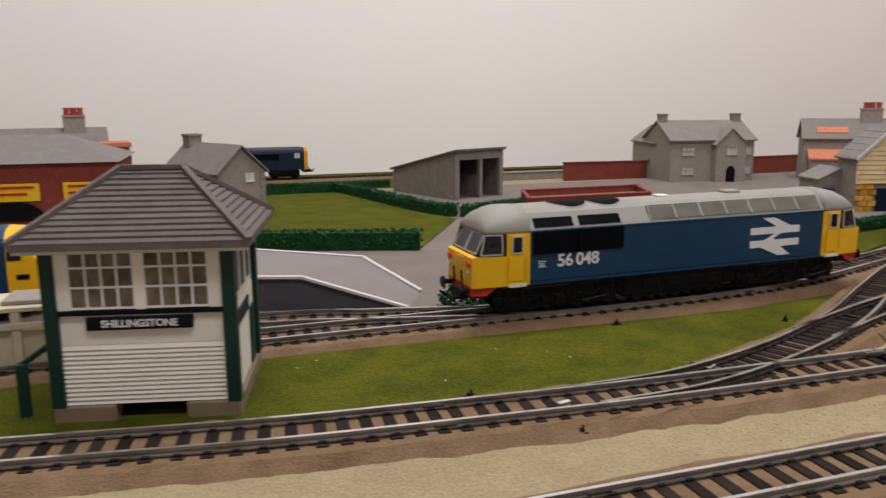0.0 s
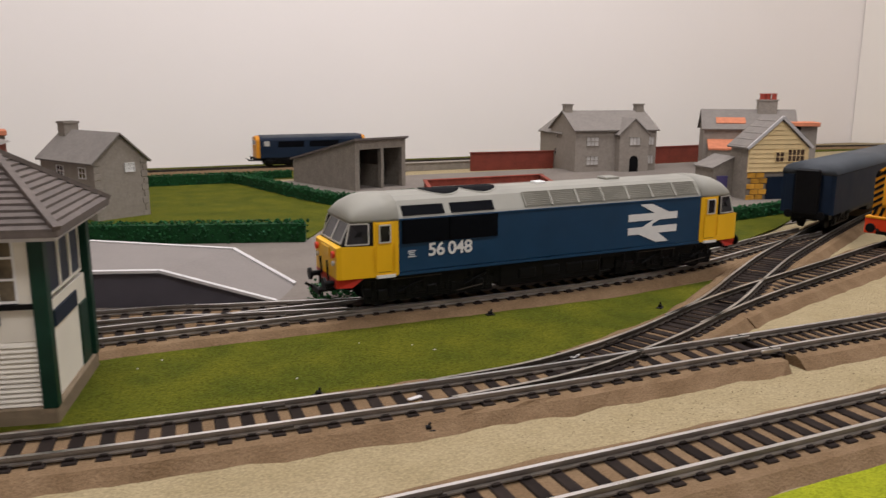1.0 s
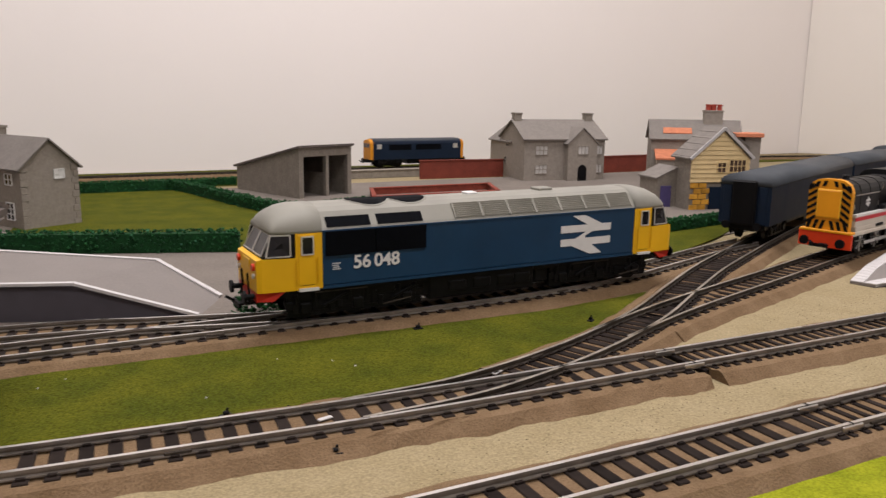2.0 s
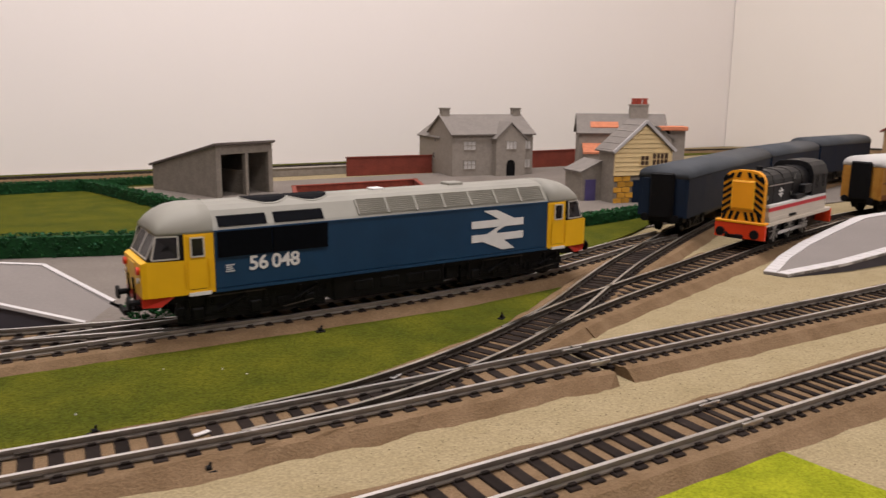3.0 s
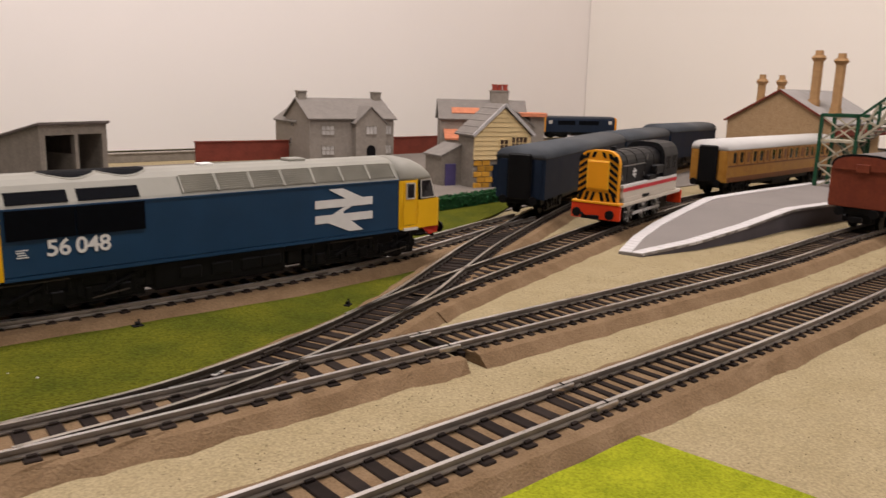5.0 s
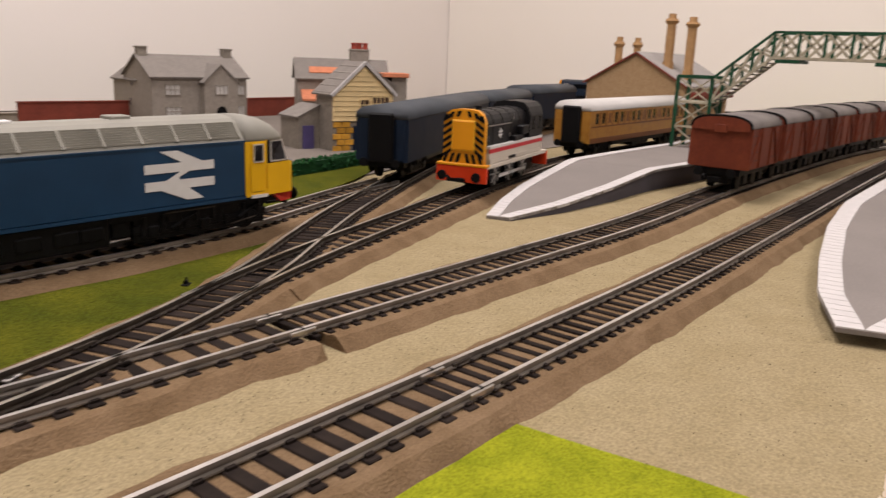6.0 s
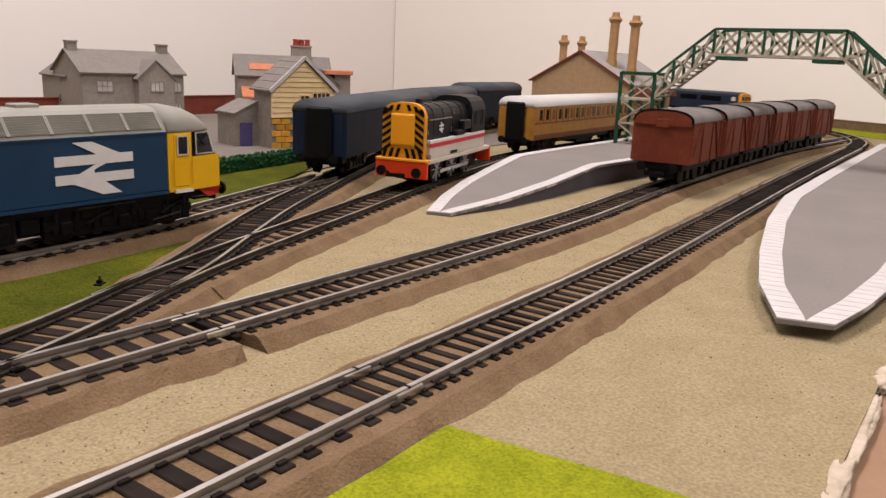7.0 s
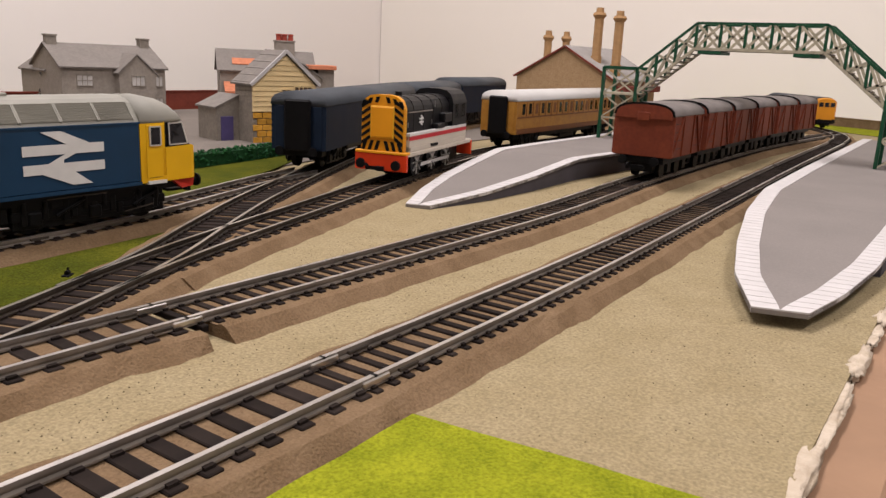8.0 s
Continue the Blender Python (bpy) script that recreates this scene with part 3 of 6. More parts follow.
        for s in (-1, 1):
            side = lambda u, v, k, s=s: (u, s * (W + 0.0001 + k), v)
            xa, xb = d * (mid + CAB * 0.50), d * (mid + CAB * 0.86)

            def raked(u, v, k, s=s):
                f = max(0.0, (abs(u) - (mid + CAB * 0.42)) / (CAB * 0.5))
                return (u, s * (W - 0.0016 * f - 0.0019 * f * (v - 0.031) / 0.0112 + k + 0.0002), v)
            pane_with_frame(L, [(xa, 0.0322), (xb, 0.0322), (xb - d * 0.0022, 0.0416), (xa, 0.0416)], raked, "cab_side_window")
            xd0, xd1 = d * (mid + CAB * 0.10), d * (mid + CAB * 0.38)
            door = part("cab_door", box(min(xd0, xd1), s * (W + 0.0001) - 0.0003, Z0 + 0.0012, max(xd0, xd1), s * (W + 0.0001) + 0.0003, SIDE - 0.001, 0.0002), M["loco_yellow"], L)
            pane_with_frame(door, [(d * (mid + CAB * 0.15), 0.0325), (d * (mid + CAB * 0.33), 0.0325), (d * (mid + CAB * 0.33), 0.0405), (d * (mid + CAB * 0.15), 0.0405)], lambda u, v, k, s=s: (u, s * (W + 0.0005 + k), v), "door_window", 0.0006)
            f = bmesh.new()
            for x in (xd0 - d * 0.0006, xd1 + d * 0.0008):
                cyl(0.0003, (x, s * (W + 0.0012), Z0 + 0.002), (x, s * (W + 0.0012), 0.031), 6, None, f)
            part("handrail", f, M["loco_yellow"], L)
            part("door_step", box(min(xd0, xd1), s * W - 0.001, Z0 - 0.0016, max(xd0, xd1) + 0.001, s * W + 0.0008, Z0 - 0.0002), M["white"], L)
            part("footwell", box(min(xd0, xd1) + 0.001, s * W - 0.0002, Z0 + 0.0010, max(xd0, xd1) - 0.001, s * W + 0.00055, Z0 + 0.0032), M["black"], L)
        for y0, y1 in ((-0.0142, -0.0006), (0.0006, 0.0142)):
            def front(u, v, k, d=d):
                return (d * (mid + CAB * 0.92 - 0.0055 * (v - 0.031) / 0.0110 + k + 0.0002), u, v)
            pane_with_frame(L, [(y0, 0.0325), (y1, 0.0325), (y1 * 0.92, 0.0416), (y0 * 0.92, 0.0416)], front, "windscreen")
        # marker lights, horns and pipes on the nose
        part("headcode_panel", box(nose - 0.0004, -0.006, 0.0255, nose + 0.0004, 0.006, 0.0300, 0.0003), M["loco_yellow"], L)
        for s in (-1, 1):
            part("marker_light", cyl(0.0017, (nose - d * 0.0005, s * 0.0125, 0.0275), (nose + d * 0.0012, s * 0.0125, 0.0275), 12), M["orange"], L, "small orange-red marker light")
            part("marker_light", cyl(0.0012, (nose - d * 0.0005, s * 0.0125, 0.0235), (nose + d * 0.0010, s * 0.0125, 0.0235), 12), M["frame"], L)
            hose = bmesh.new()
            cyl(0.0005, (nose + d * 0.0008, s * 0.005, 0.0155), (nose + d * 0.0012, s * 0.0052, 0.0235), 6, None, hose)
            cyl(0.0006, (nose + d * 0.0010, s * 0.007, 0.0100), (nose + d * 0.0012, s * 0.007, 0.0160), 6, None, hose)
            part("brake_pipe", hose, M["black"], L)
        skirt = loft([[(-0.0165, 0.0118), (0.0165, 0.0118), (0.0172, Z0 - 0.0008), (-0.0172, Z0 - 0.0008)], [(-0.0150, 0.0120), (0.0150, 0.0120), (0.0158, Z0 - 0.0008), (-0.0158, Z0 - 0.0008)]], [d * (mid + CAB * 0.55), nose])
        for v in skirt.verts:
            if abs(v.co.x) < mid + CAB * 0.6 and v.co.z < 0.014:
                v.co.x += d * 0.006
        part("buffer_beam", skirt, M["red_buf"], L, "red buffer beam skirt")
        buffers(L, nose - d * 0.0005, d, 0.0140)
        hook(L, nose - d * 0.004, d)
    # underframe: tanks and bogies
    tank = box(-0.036, -0.0160, 0.0035, 0.026, 0.0160, Z0 - 0.0012, 0.0012)
    for x in (-0.020, -0.006, 0.008, 0.018):
        box(x - 0.005, -0.0168, 0.0068, x + 0.005, 0.0168, 0.0125, 0.0006, tank)
    part("fuel_tank", tank, M["under"], L)
    part("underframe", box(-HB + 0.008, -0.0150, 0.0125, HB - 0.008, 0.0150, Z0 + 0.0005), M["under"], L)
    # dark blocks added to close the see-through gaps under the body
    part("dark_fill", box(-0.090, -0.0070, 0.0035, 0.088, 0.0070, 0.0130), M["under"], L)
    for x in (-0.035, 0.031):
        part("gap_fill", box(x - 0.004, -0.0150, 0.0060, x + 0.004, 0.0150, 0.0128, 0.0006), M["under"], L)
    for x in (-0.072, 0.070):
        bogie(L, x, 0.034, (-0.025, 0.0, 0.025))
    # lettering
    text_part("56 048", 0.0088, L, pose(-0.0640, -W - 0.0005, 0.0268, 90), M["white"])
    plate = part("data_panel", box(-0.0858, -W - 0.0002, 0.0240, -0.0812, -W, 0.0274), M["loco_blue"], L, "small panel of unreadable white lettering")
    for k, (xa, xb) in enumerate(((-0.0855, -0.0815), (-0.0850, -0.0822), (-0.0855, -0.0826), (-0.0855, -0.0815))):
        z = 0.0243 + k * 0.0009
        part("lettering_bar", box(xa, -W - 0.00045, z, xb, -W - 0.0001, z + 0.0004), M["white"], plate)
    for s in (-1, 1):
        for x in (-0.072, 0.070):
            # thin bars added to stand in for glints along the bogies
            rod = cyl(0.00032, (x - 0.021, s * 0.0172, 0.0142), (x + 0.004, s * 0.0172, 0.0142), 6)
            cyl(0.0003, (x + 0.012, s * 0.0172, 0.0050), (x + 0.026, s * 0.0172, 0.0068), 6, None, rod)
            part("glint_bar", rod, M["rail_dark"], L, "thin metal bar added for a glint on the underframe")
    arrows(L, pose(0.0565, -W - 0.0002, 0.0300) @ Matrix.Diagonal((1, 1, 0.69, 1)), 0.0330, M["white"])
    return L


def boxy(w, z0, side, top):
    """A bonnet's cross section: straight sides with broad rounded shoulders."""
    half = [(w, z0), (w, side - 0.0030), (w - 0.0006, side - 0.0008), (w - 0.0022, side + (top - side) * 0.45), (w - 0.0052, side + (top - side) * 0.85), (w * 0.3, top)]
    return half + [(-y, z) for y, z in half[::-1]]


def shunter(m):
    """The small black and yellow diesel shunter with side rods."""
    S = thing("diesel_shunter", m, "small black model diesel shunter with wasp-striped yellow nose", "locomotive")
    # the front is at x = 0, the cab at the rear
    part("footplate", box(-0.001, -0.0165, 0.0150, 0.118, 0.0165, 0.0176, 0.0004), M["cream"], S, "pale running plate")
    part("front_edge", box(-0.0022, -0.0168, 0.0164, 0.0040, 0.0168, 0.0180, 0.0003), M["amber"], S, "yellow edge over the buffer beam")
    hood = loft([boxy(0.0122, 0.0176, 0.0452, 0.0500)] * 2, [0.003, 0.080])
    part("bonnet", hood, M["dark_roof"], S, "black rounded bonnet", False)
    for x in (0.018, 0.034, 0.050, 0.066):
        part("bonnet_strap", loft([boxy(0.0124, 0.0150, 0.0453, 0.0503)] * 2, [x, x + 0.0007]), M["under"], S)
    part("nose", loft([boxy(0.0137, 0.0178, 0.0462, 0.0512)] * 2, [0.0, 0.0045]), M["amber"], S, "amber yellow nose with black chevron stripes")
    part("radiator", box(-0.0014, -0.0072, 0.0262, 0.0005, 0.0072, 0.0440, 0.0004), M["amber"], S, "plain amber radiator panel")
    part("radiator_rim", box(-0.0011, -0.0077, 0.0257, 0.0002, 0.0077, 0.0445, 0.0003), M["yellow_rim"], S)
    for s in (-1, 1):
        for k in range(6):
            z = 0.0235 + k * 0.0043
            b = prism([(s * 0.0079, z + 0.0014), (s * 0.0134, z - 0.0022), (s * 0.0134, z - 0.0002), (s * 0.0079, z + 0.0036)], 0.0006, "x", -0.0007)
            part("warning_stripe", b, M["black"], S)
        for k in range(3):
            y = s * (0.0012 + k * 0.0042)
            b = prism([(y, 0.0240), (y + s * 0.0020, 0.0240), (y + s * 0.0038, 0.0184), (y + s * 0.0018, 0.0184)], 0.0006, "x", -0.0007)
            part("warning_stripe", b, M["black"], S)
        for y, z in ((0.0018, 0.0500), (0.0064, 0.0492), (0.0104, 0.0478)):
            b = prism([(s * y, z), (s * (y + 0.0022), z - 0.0003), (s * (y + 0.0034), z - 0.0036), (s * (y + 0.0014), z - 0.0036)], 0.0006, "x", -0.0007)
            part("warning_stripe", b, M["black"], S)
        for k in range(9):
            z = 0.0250 + k * 0.0022
            part("nose_louvre", box(0.0010, s * 0.0137 - 0.0004, z, 0.0036, s * 0.0137 + 0.0004, z + 0.0010), M["yellow_rim"], S)
        # running plate valance with the red and pale band
        part("side_band", box(0.006, s * 0.0142 - 0.0012, 0.0205, 0.108, s * 0.0142 + 0.0012, 0.0288, 0.0002), M["cream"], S)
        part("side_band", box(0.006, s * 0.0142 - 0.0013, 0.0272, 0.108, s * 0.0142 + 0.0015, 0.0290, 0.0002), M["white"], S, "white line over the red stripe")
        part("side_band", box(0.006, s * 0.0142 - 0.0014, 0.0246, 0.108, s * 0.0142 + 0.0014, 0.0270), M["red_band"], S, "red stripe on the side")
        part("battery_box", box(0.008, s * 0.0135 - 0.0020, 0.0176, 0.108, s * 0.0135 + 0.0020, 0.0206, 0.0003), M["cream"], S)
        part("battery_box", box(0.050, s * 0.0130 - 0.0030, 0.0290, 0.064, s * 0.0130 + 0.0030, 0.0325, 0.0006), M["dark_roof"], S)
        part("air_box", box(0.062, s * 0.0130 - 0.0034, 0.0325, 0.076, s * 0.0130 + 0.0034, 0.0385, 0.0006), M["dark_roof"], S)
        for x in (0.0085, 0.047):
            part("handrail", bar((x, s * 0.0128, 0.0320), (x, s * 0.0128, 0.0350), 0.0005, 0.0005), M["steel"], S)
        part("lamp_iron", bar((0.052, s * 0.0126, 0.0430), (0.052, s * 0.0126, 0.0468), 0.0006, 0.0006), M["steel"], S)
        fr = bmesh.new()
        bar((0.010, s * 0.0127, 0.0410), (0.048, s * 0.0127, 0.0410), 0.0007, 0.0007, fr)
        part("handrail", fr, M["steel"], S)
        part("plate", box(0.040, s * 0.0157 - 0.0002, 0.0185, 0.052, s * 0.0157 + 0.0002, 0.0203), M["black"], S)
        rod = bmesh.new()
        bar((0.030, s * 0.0128, 0.0080), (0.082, s * 0.0128, 0.0080), 0.0008, 0.0022, rod)
        part("side_rod", rod, M["steel"], S, "bright steel side rod")
        for x in (0.030, 0.056, 0.082):
            w = cyl(0.0092, (x, s * (GAUGE / 2 - 0.001), 0.0092), (x, s * (GAUGE / 2 + 0.0014), 0.0092), 22)
            wheel = part("wheel", w, M["under"], S)
            sp = bmesh.new()
            for k in range(8):
                a = k * math.pi / 4
                bar((x, s * (GAUGE / 2 + 0.0017), 0.0092), (x + 0.0075 * math.cos(a), s * (GAUGE / 2 + 0.0017), 0.0092 + 0.0075 * math.sin(a)), 0.0012, 0.0006, sp)
            part("spokes", sp, M["frame"], wheel)
    cab = loft([boxy(0.0152, 0.0176, 0.0470, 0.0535)] * 2, [0.080, 0.108])
    part("cab", cab, M["dark_roof"], S, "black cab with dark windows")
    for s in (-1, 1):
        for x in (0.084, 0.097):
            part("cab_window", box(x, s * 0.0150 - 0.0002, 0.034, x + 0.0075, s * 0.0150 + 0.0003, 0.0435, 0.0002), M["glass"], S)
        part("cab_window", box(0.0795, s * 0.009 - 0.003, 0.0400 + 0.006, 0.0802, s * 0.009 + 0.003, 0.0478), M["glass"], S)
    part("frames", box(0.010, -0.0085, 0.004, 0.110, 0.0085, 0.0148), M["under"], S)
    for x, d in ((-0.0005, -1), (0.1175, 1)):
        part("buffer_beam", box(x - 0.0012, -0.0170, 0.0064, x + 0.0012, 0.0170, 0.0164, 0.0003), M["orange"], S, "orange-red buffer beam")
        buffers(S, x, d, 0.0105)
        hook(S, x, d)
    part("chimney", cyl(0.0022, (0.022, 0, 0.0490), (0.022, 0, 0.0525), 12), M["dark_roof"], S)
    arrows(S, pose(0.030, -0.0125, 0.0355), 0.0068, M["white"])
    return S


def coach(m, label, body, roof, end_dark, length=0.245, windows=None, half=0.0175, top=0.0505):
    """A corridor coach: sides, arched roof, corridor connection, bogies."""
    C = thing("railway_coach", m, label, "coach", "coaches on the sidings")
    b = loft([section(half, 0.0130, 0.0420, 0.0424)] * 2, [0, length])
    part("body", b, M[body], C)
    part("roof", loft([section(half + 0.0004, 0.0415, 0.0422, top, 10)] * 2, [-0.0006, length + 0.0006]), M[roof], C, "arched roof", True)
    for x, d in ((0, -1), (length, 1)):
        g = box(min(x, x + d * 0.004), -0.0088, 0.0125, max(x, x + d * 0.004), 0.0088, 0.0455, 0.0012)
        part("corridor_connection", g, M["black"], C, "black corridor gangway at the end")
        for s in (-1, 1):
            part("end_panel", box(min(x, x + d * 0.0006), s * 0.0128 - 0.0030, 0.014, max(x, x + d * 0.0006), s * 0.0128 + 0.0030, 0.041, 0.0002), M[end_dark], C)
        buffers(C, x, d, 0.0125, 0.0112)
    part("underframe", box(0.004, -0.0145, 0.0085, length - 0.004, 0.0145, 0.0132, 0.0004), M["under"], C)
    part("battery_box", box(length * 0.42, -0.015, 0.0050, length * 0.56, 0.015, 0.0090, 0.0008), M["under"], C)
    for x in (0.034, length - 0.034):
        bogie(C, x, 0.020, (-0.0155, 0.0155))
    if windows:
        n = windows
        for s in (-1, 1):
            for i in range(n):
                x = 0.008 + i * (length - 0.016) / n
                wide = (length - 0.016) / n
                part("window", box(x + wide * 0.22, s * half - 0.0002, 0.0300, x + wide * 0.62, s * half + 0.0002, 0.0392), M["teak_dark" if i % 3 == 2 else "glass"], C)
                mb = bmesh.new()
                bar((x + wide * 0.82, s * (half + 0.0001), 0.0275), (x + wide * 0.82, s * (half + 0.0001), 0.0405), 0.0008, 0.0008, mb)
                part("moulding", mb, M["teak_dark"], C)
            part("waist_rail", box(0.002, s * half - 0.0004, 0.0268, length - 0.002, s * half + 0.0004, 0.0280), M["teak_dark"], C)
            part("lower_panel", box(0.002, s * half - 0.0004, 0.0132, length - 0.002, s * half + 0.0003, 0.0175), M["teak_dark"], C)
    return C


def van(m, first=False):
    """A short-wheelbase goods van with a planked body and diagonal bracing."""
    V = thing("goods_van", m, "bauxite brown model goods van with grey arched roof", "wagon", "goods vans in the train")
    l, h = 0.0665, 0.0196
    part("body", box(0, -h, 0.0150, l, h, 0.0425, 0.0003), M["bauxite"], V, "bauxite brown planked body")
    roof = loft([section(h + 0.0006, 0.0420, 0.0426, 0.0500, 10)] * 2, [-0.0008, l + 0.0008])
    part("roof", roof, M["van_roof"], V, "grey arched roof", True)
    for x in (-0.0009, l + 0.0009):
        e = loft([section(h, 0.0420, 0.0422, 0.0494, 10)] * 2, [x - 0.0003, x + 0.0003])
        part("end_panel", e, M["bauxite"], V)
    for s in (-1, 1):
        y = s * h
        for z in (0.0205, 0.026, 0.0315, 0.037):
            part("plank_joint", box(0.001, y - 0.0001, z, l - 0.001, y + 0.00012, z + 0.0004), M["under"], V)
        for a, c in (((0.0225, 0.0155), (0.0225, 0.0420)), ((0.0455, 0.0155), (0.0455, 0.0420)), ((0.002, 0.0160), (0.020, 0.0415)), ((0.0645, 0.0160), (0.0505, 0.0415)), ((0.001, 0.0155), (0.001, 0.0422)), ((0.0655, 0.0155), (0.0655, 0.0422))):
            part("bracing", bar((a[0], y + s * 0.0004, a[1]), (c[0], y + s * 0.0004, c[1]), 0.0015, 0.0012), M["bauxite"], V)
        part("door", box(0.0245, y - 0.0003, 0.0160, 0.0435, y + 0.0005, 0.0415, 0.0002), M["bauxite"], V)
    for x in (-0.0011, l + 0.0011):
        part("roof_rim", loft([section(h + 0.0009, 0.0418, 0.0424, 0.0505, 10)] * 2, [x - 0.0004, x + 0.0004]), M["under"], V)
        part("end_face", loft([section(h - 0.0006, 0.0400, 0.0422, 0.0490, 10)] * 2, [x - 0.0007, x + 0.0007]), M["bauxite"], V)
    # dark block between the wheels, standing in for deep shadow under the van
    part("dark_fill", box(0.004, -0.0075, 0.0045, l - 0.004, 0.0075, 0.0110), M["under"], V)
    part("end_plate", box(-0.0026, -0.004, 0.0385, -0.0010, 0.004, 0.0440, 0.0002), M["bauxite"], V)
    part("underframe", box(0.001, -0.0150, 0.0105, l - 0.001, 0.0150, 0.0152, 0.0003), M["under"], V)
    for x in (0.0165, 0.050):
        wheelset(V, x, 0.0062)
        for s in (-1, 1):
            part("axlebox", box(x - 0.004, s * 0.0135 - 0.0012, 0.0042, x + 0.004, s * 0.0135 + 0.0012, 0.0110, 0.0005), M["under"], V)
    for x, d in ((0, -1), (l, 1)):
        buffers(V, x, d, 0.0125, 0.0108)
    hook(V, 0, -1)
    return V


def small_diesel(m):
    """The blue diesel that runs round the loop; its front is at +x, its middle at x = 0."""
    D = thing("running_locomotive", m, "dark blue model diesel locomotive with yellow ends running on the loop", "locomotive")
    h, l = 0.0152, 0.080
    part("body", loft([section(h, 0.0125, 0.0370, 0.0440)] * 2, [-l + 0.004, l - 0.004]), M["night_blue"], D, "dark blue body with rounded roof")
    part("roof_panel", loft([section(h - 0.0015, 0.0395, 0.0400, 0.0446)] * 2, [-l + 0.008, l - 0.008]), M["coach_roof"], D)
    for d in (-1, 1):
        e = loft([section(h, 0.0125, 0.0370, 0.0440), section(h - 0.001, 0.0125, 0.0365, 0.0425)], [d * (l - 0.0045), d * (l + 0.001)])
        part("cab_end", e, M["end_yellow"], D, "yellow cab end")
        for y in (-0.0085, 0, 0.0085):
            part("windscreen", box(min(d * l, d * (l + 0.0014)), y - 0.0032, 0.0310, max(d * l, d * (l + 0.0014)), y + 0.0032, 0.0372), M["glass"], D)
        part("buffer_beam", box(min(d * (l - 0.006), d * (l + 0.002)), -0.0150, 0.0085, max(d * (l - 0.006), d * (l + 0.002)), 0.0150, 0.0128, 0.0004), M["black"], D)
        buffers(D, d * l, d, 0.0110, 0.010)
        hook(D, d * l, d)
        for s in (-1, 1):
            part("cab_window", box(d * 0.066 - 0.004, s * h - 0.0002, 0.0290, d * 0.066 + 0.004, s * h + 0.0004, 0.0360), M["frame"], D)
        bogie(D, d * 0.048, 0.021, (-0.014, 0.014))
    for s in (-1, 1):
        for x0, x1 in ((-0.05, -0.012), (-0.004, 0.040)):
            part("grille", box(x0, s * h - 0.0002, 0.0270, x1, s * h + 0.0003, 0.0355), M["grille"], D)
    part("fuel_tank", box(-0.018, -0.0130, 0.0050, 0.018, 0.0130, 0.0125, 0.0008), M["under"], D)
    return D


def along(points, x_start):
    """The pose on a track, at rail height, where its line passes x_start, heading along it."""
    line = smooth_line(points, 0.004)
    i = min(range(len(line)), key=lambda k: abs(line[k].x - x_start))
    j = min(len(line) - 1, i + 18)
    d = (line[j] - line[i])
    return line[i], math.degrees(math.atan2(d.y, d.x))


big_diesel(pose(0.2545, 0.3390, RAIL, 0, 0, 1.6) @ Matrix.Diagonal((1.026, 1, 1, 1)))
p, a = along(S_LINE, 0.515)
shunter(pose(p.x, p.y, RAIL, 0, 0, a - 1) @ Matrix.Scale(1.02, 4))
p = Vector((0.5086, 0.3910))
for turn, long, tall, label in ((24, 0.250, 1.0, "dark blue model coach with black corridor end on a siding"), (18, 0.155, 1.0, "short dark blue model coach coupled between two others"), (9, 0.135, 1.07, "tall dark blue model van ending the train of coaches")):
    coach(pose(p.x, p.y, RAIL, 0, 0, turn) @ Matrix.Diagonal((1, 1, tall, 1)), label, "coach_blue", "coach_roof", "coach_blue", long, None, 0.0185)
    p += Vector((math.cos(radians(turn)), math.sin(radians(turn)))) * (long + 0.011)
p, a = along(S_LINE, 0.742)
coach(pose(p.x, p.y, RAIL, 0, 0, a - 0.5) @ Matrix.Scale(1.0, 4), "varnished teak model coach with white roof beside the platform", "teak", "white_roof", "teak", 0.245, 17)
first = None
for i in range(6):
    p, a = along(M_LINE, 0.667 + i * 0.083)
    place = pose(p.x, p.y, RAIL, 0, 0, a) @ Matrix.Scale(1.04, 4)
    if first is None:
        first = van(place)
    else:
        o = copy_thing(first, pose(p.x, p.y, RAIL, 0, 0, a))
runner = small_diesel(pose(0, 1.122, 0))

# ---- platforms, bridge, buildings, hedges ----
M["stone"] = material("grey_stone_print", (0.240, 0.212, 0.178), 0.85, second=(0.275, 0.246, 0.212), scale=160, fine=0.08, bump=0.3, bscale=420)
M["stone_dk"] = material("dark_grey_stone", (0.195, 0.172, 0.142), 0.85, second=(0.24, 0.215, 0.18), scale=120, fine=0.12, bump=0.5, bscale=420)
M["slate"] = material("grey_slate_roof", (0.195, 0.178, 0.160), 0.75, spec=0.1, var=0.08, scale=90, fine=0.07, bump=0.4, bscale=350, obj_var=0.10)
M["slate_brown"] = material("brown_slate_roof", (0.105, 0.088, 0.078), 0.75, var=0.12, scale=120, fine=0.1, bump=0.3, bscale=500, obj_var=0.12)
M["brick_red"] = material("red_brick", (0.21, 0.045, 0.028), 0.8, var=0.15, scale=120, fine=0.15, bump=0.3, bscale=500)
M["pot"] = material("terracotta_pot", (0.33, 0.055, 0.035), 0.75, var=0.15, scale=200)
M["tile_orange"] = material("orange_tile", (0.50, 0.185, 0.095), 0.75, var=0.12, scale=200, obj_var=0.1)
M["cream_board"] = material("cream_weatherboard", (0.74, 0.575, 0.30), 0.65, var=0.06, scale=80, obj_var=0.06)
M["yellow_stone"] = material("ochre_stone", (0.56, 0.29, 0.035), 0.8, var=0.2, scale=150, bump=0.3, obj_var=0.25)
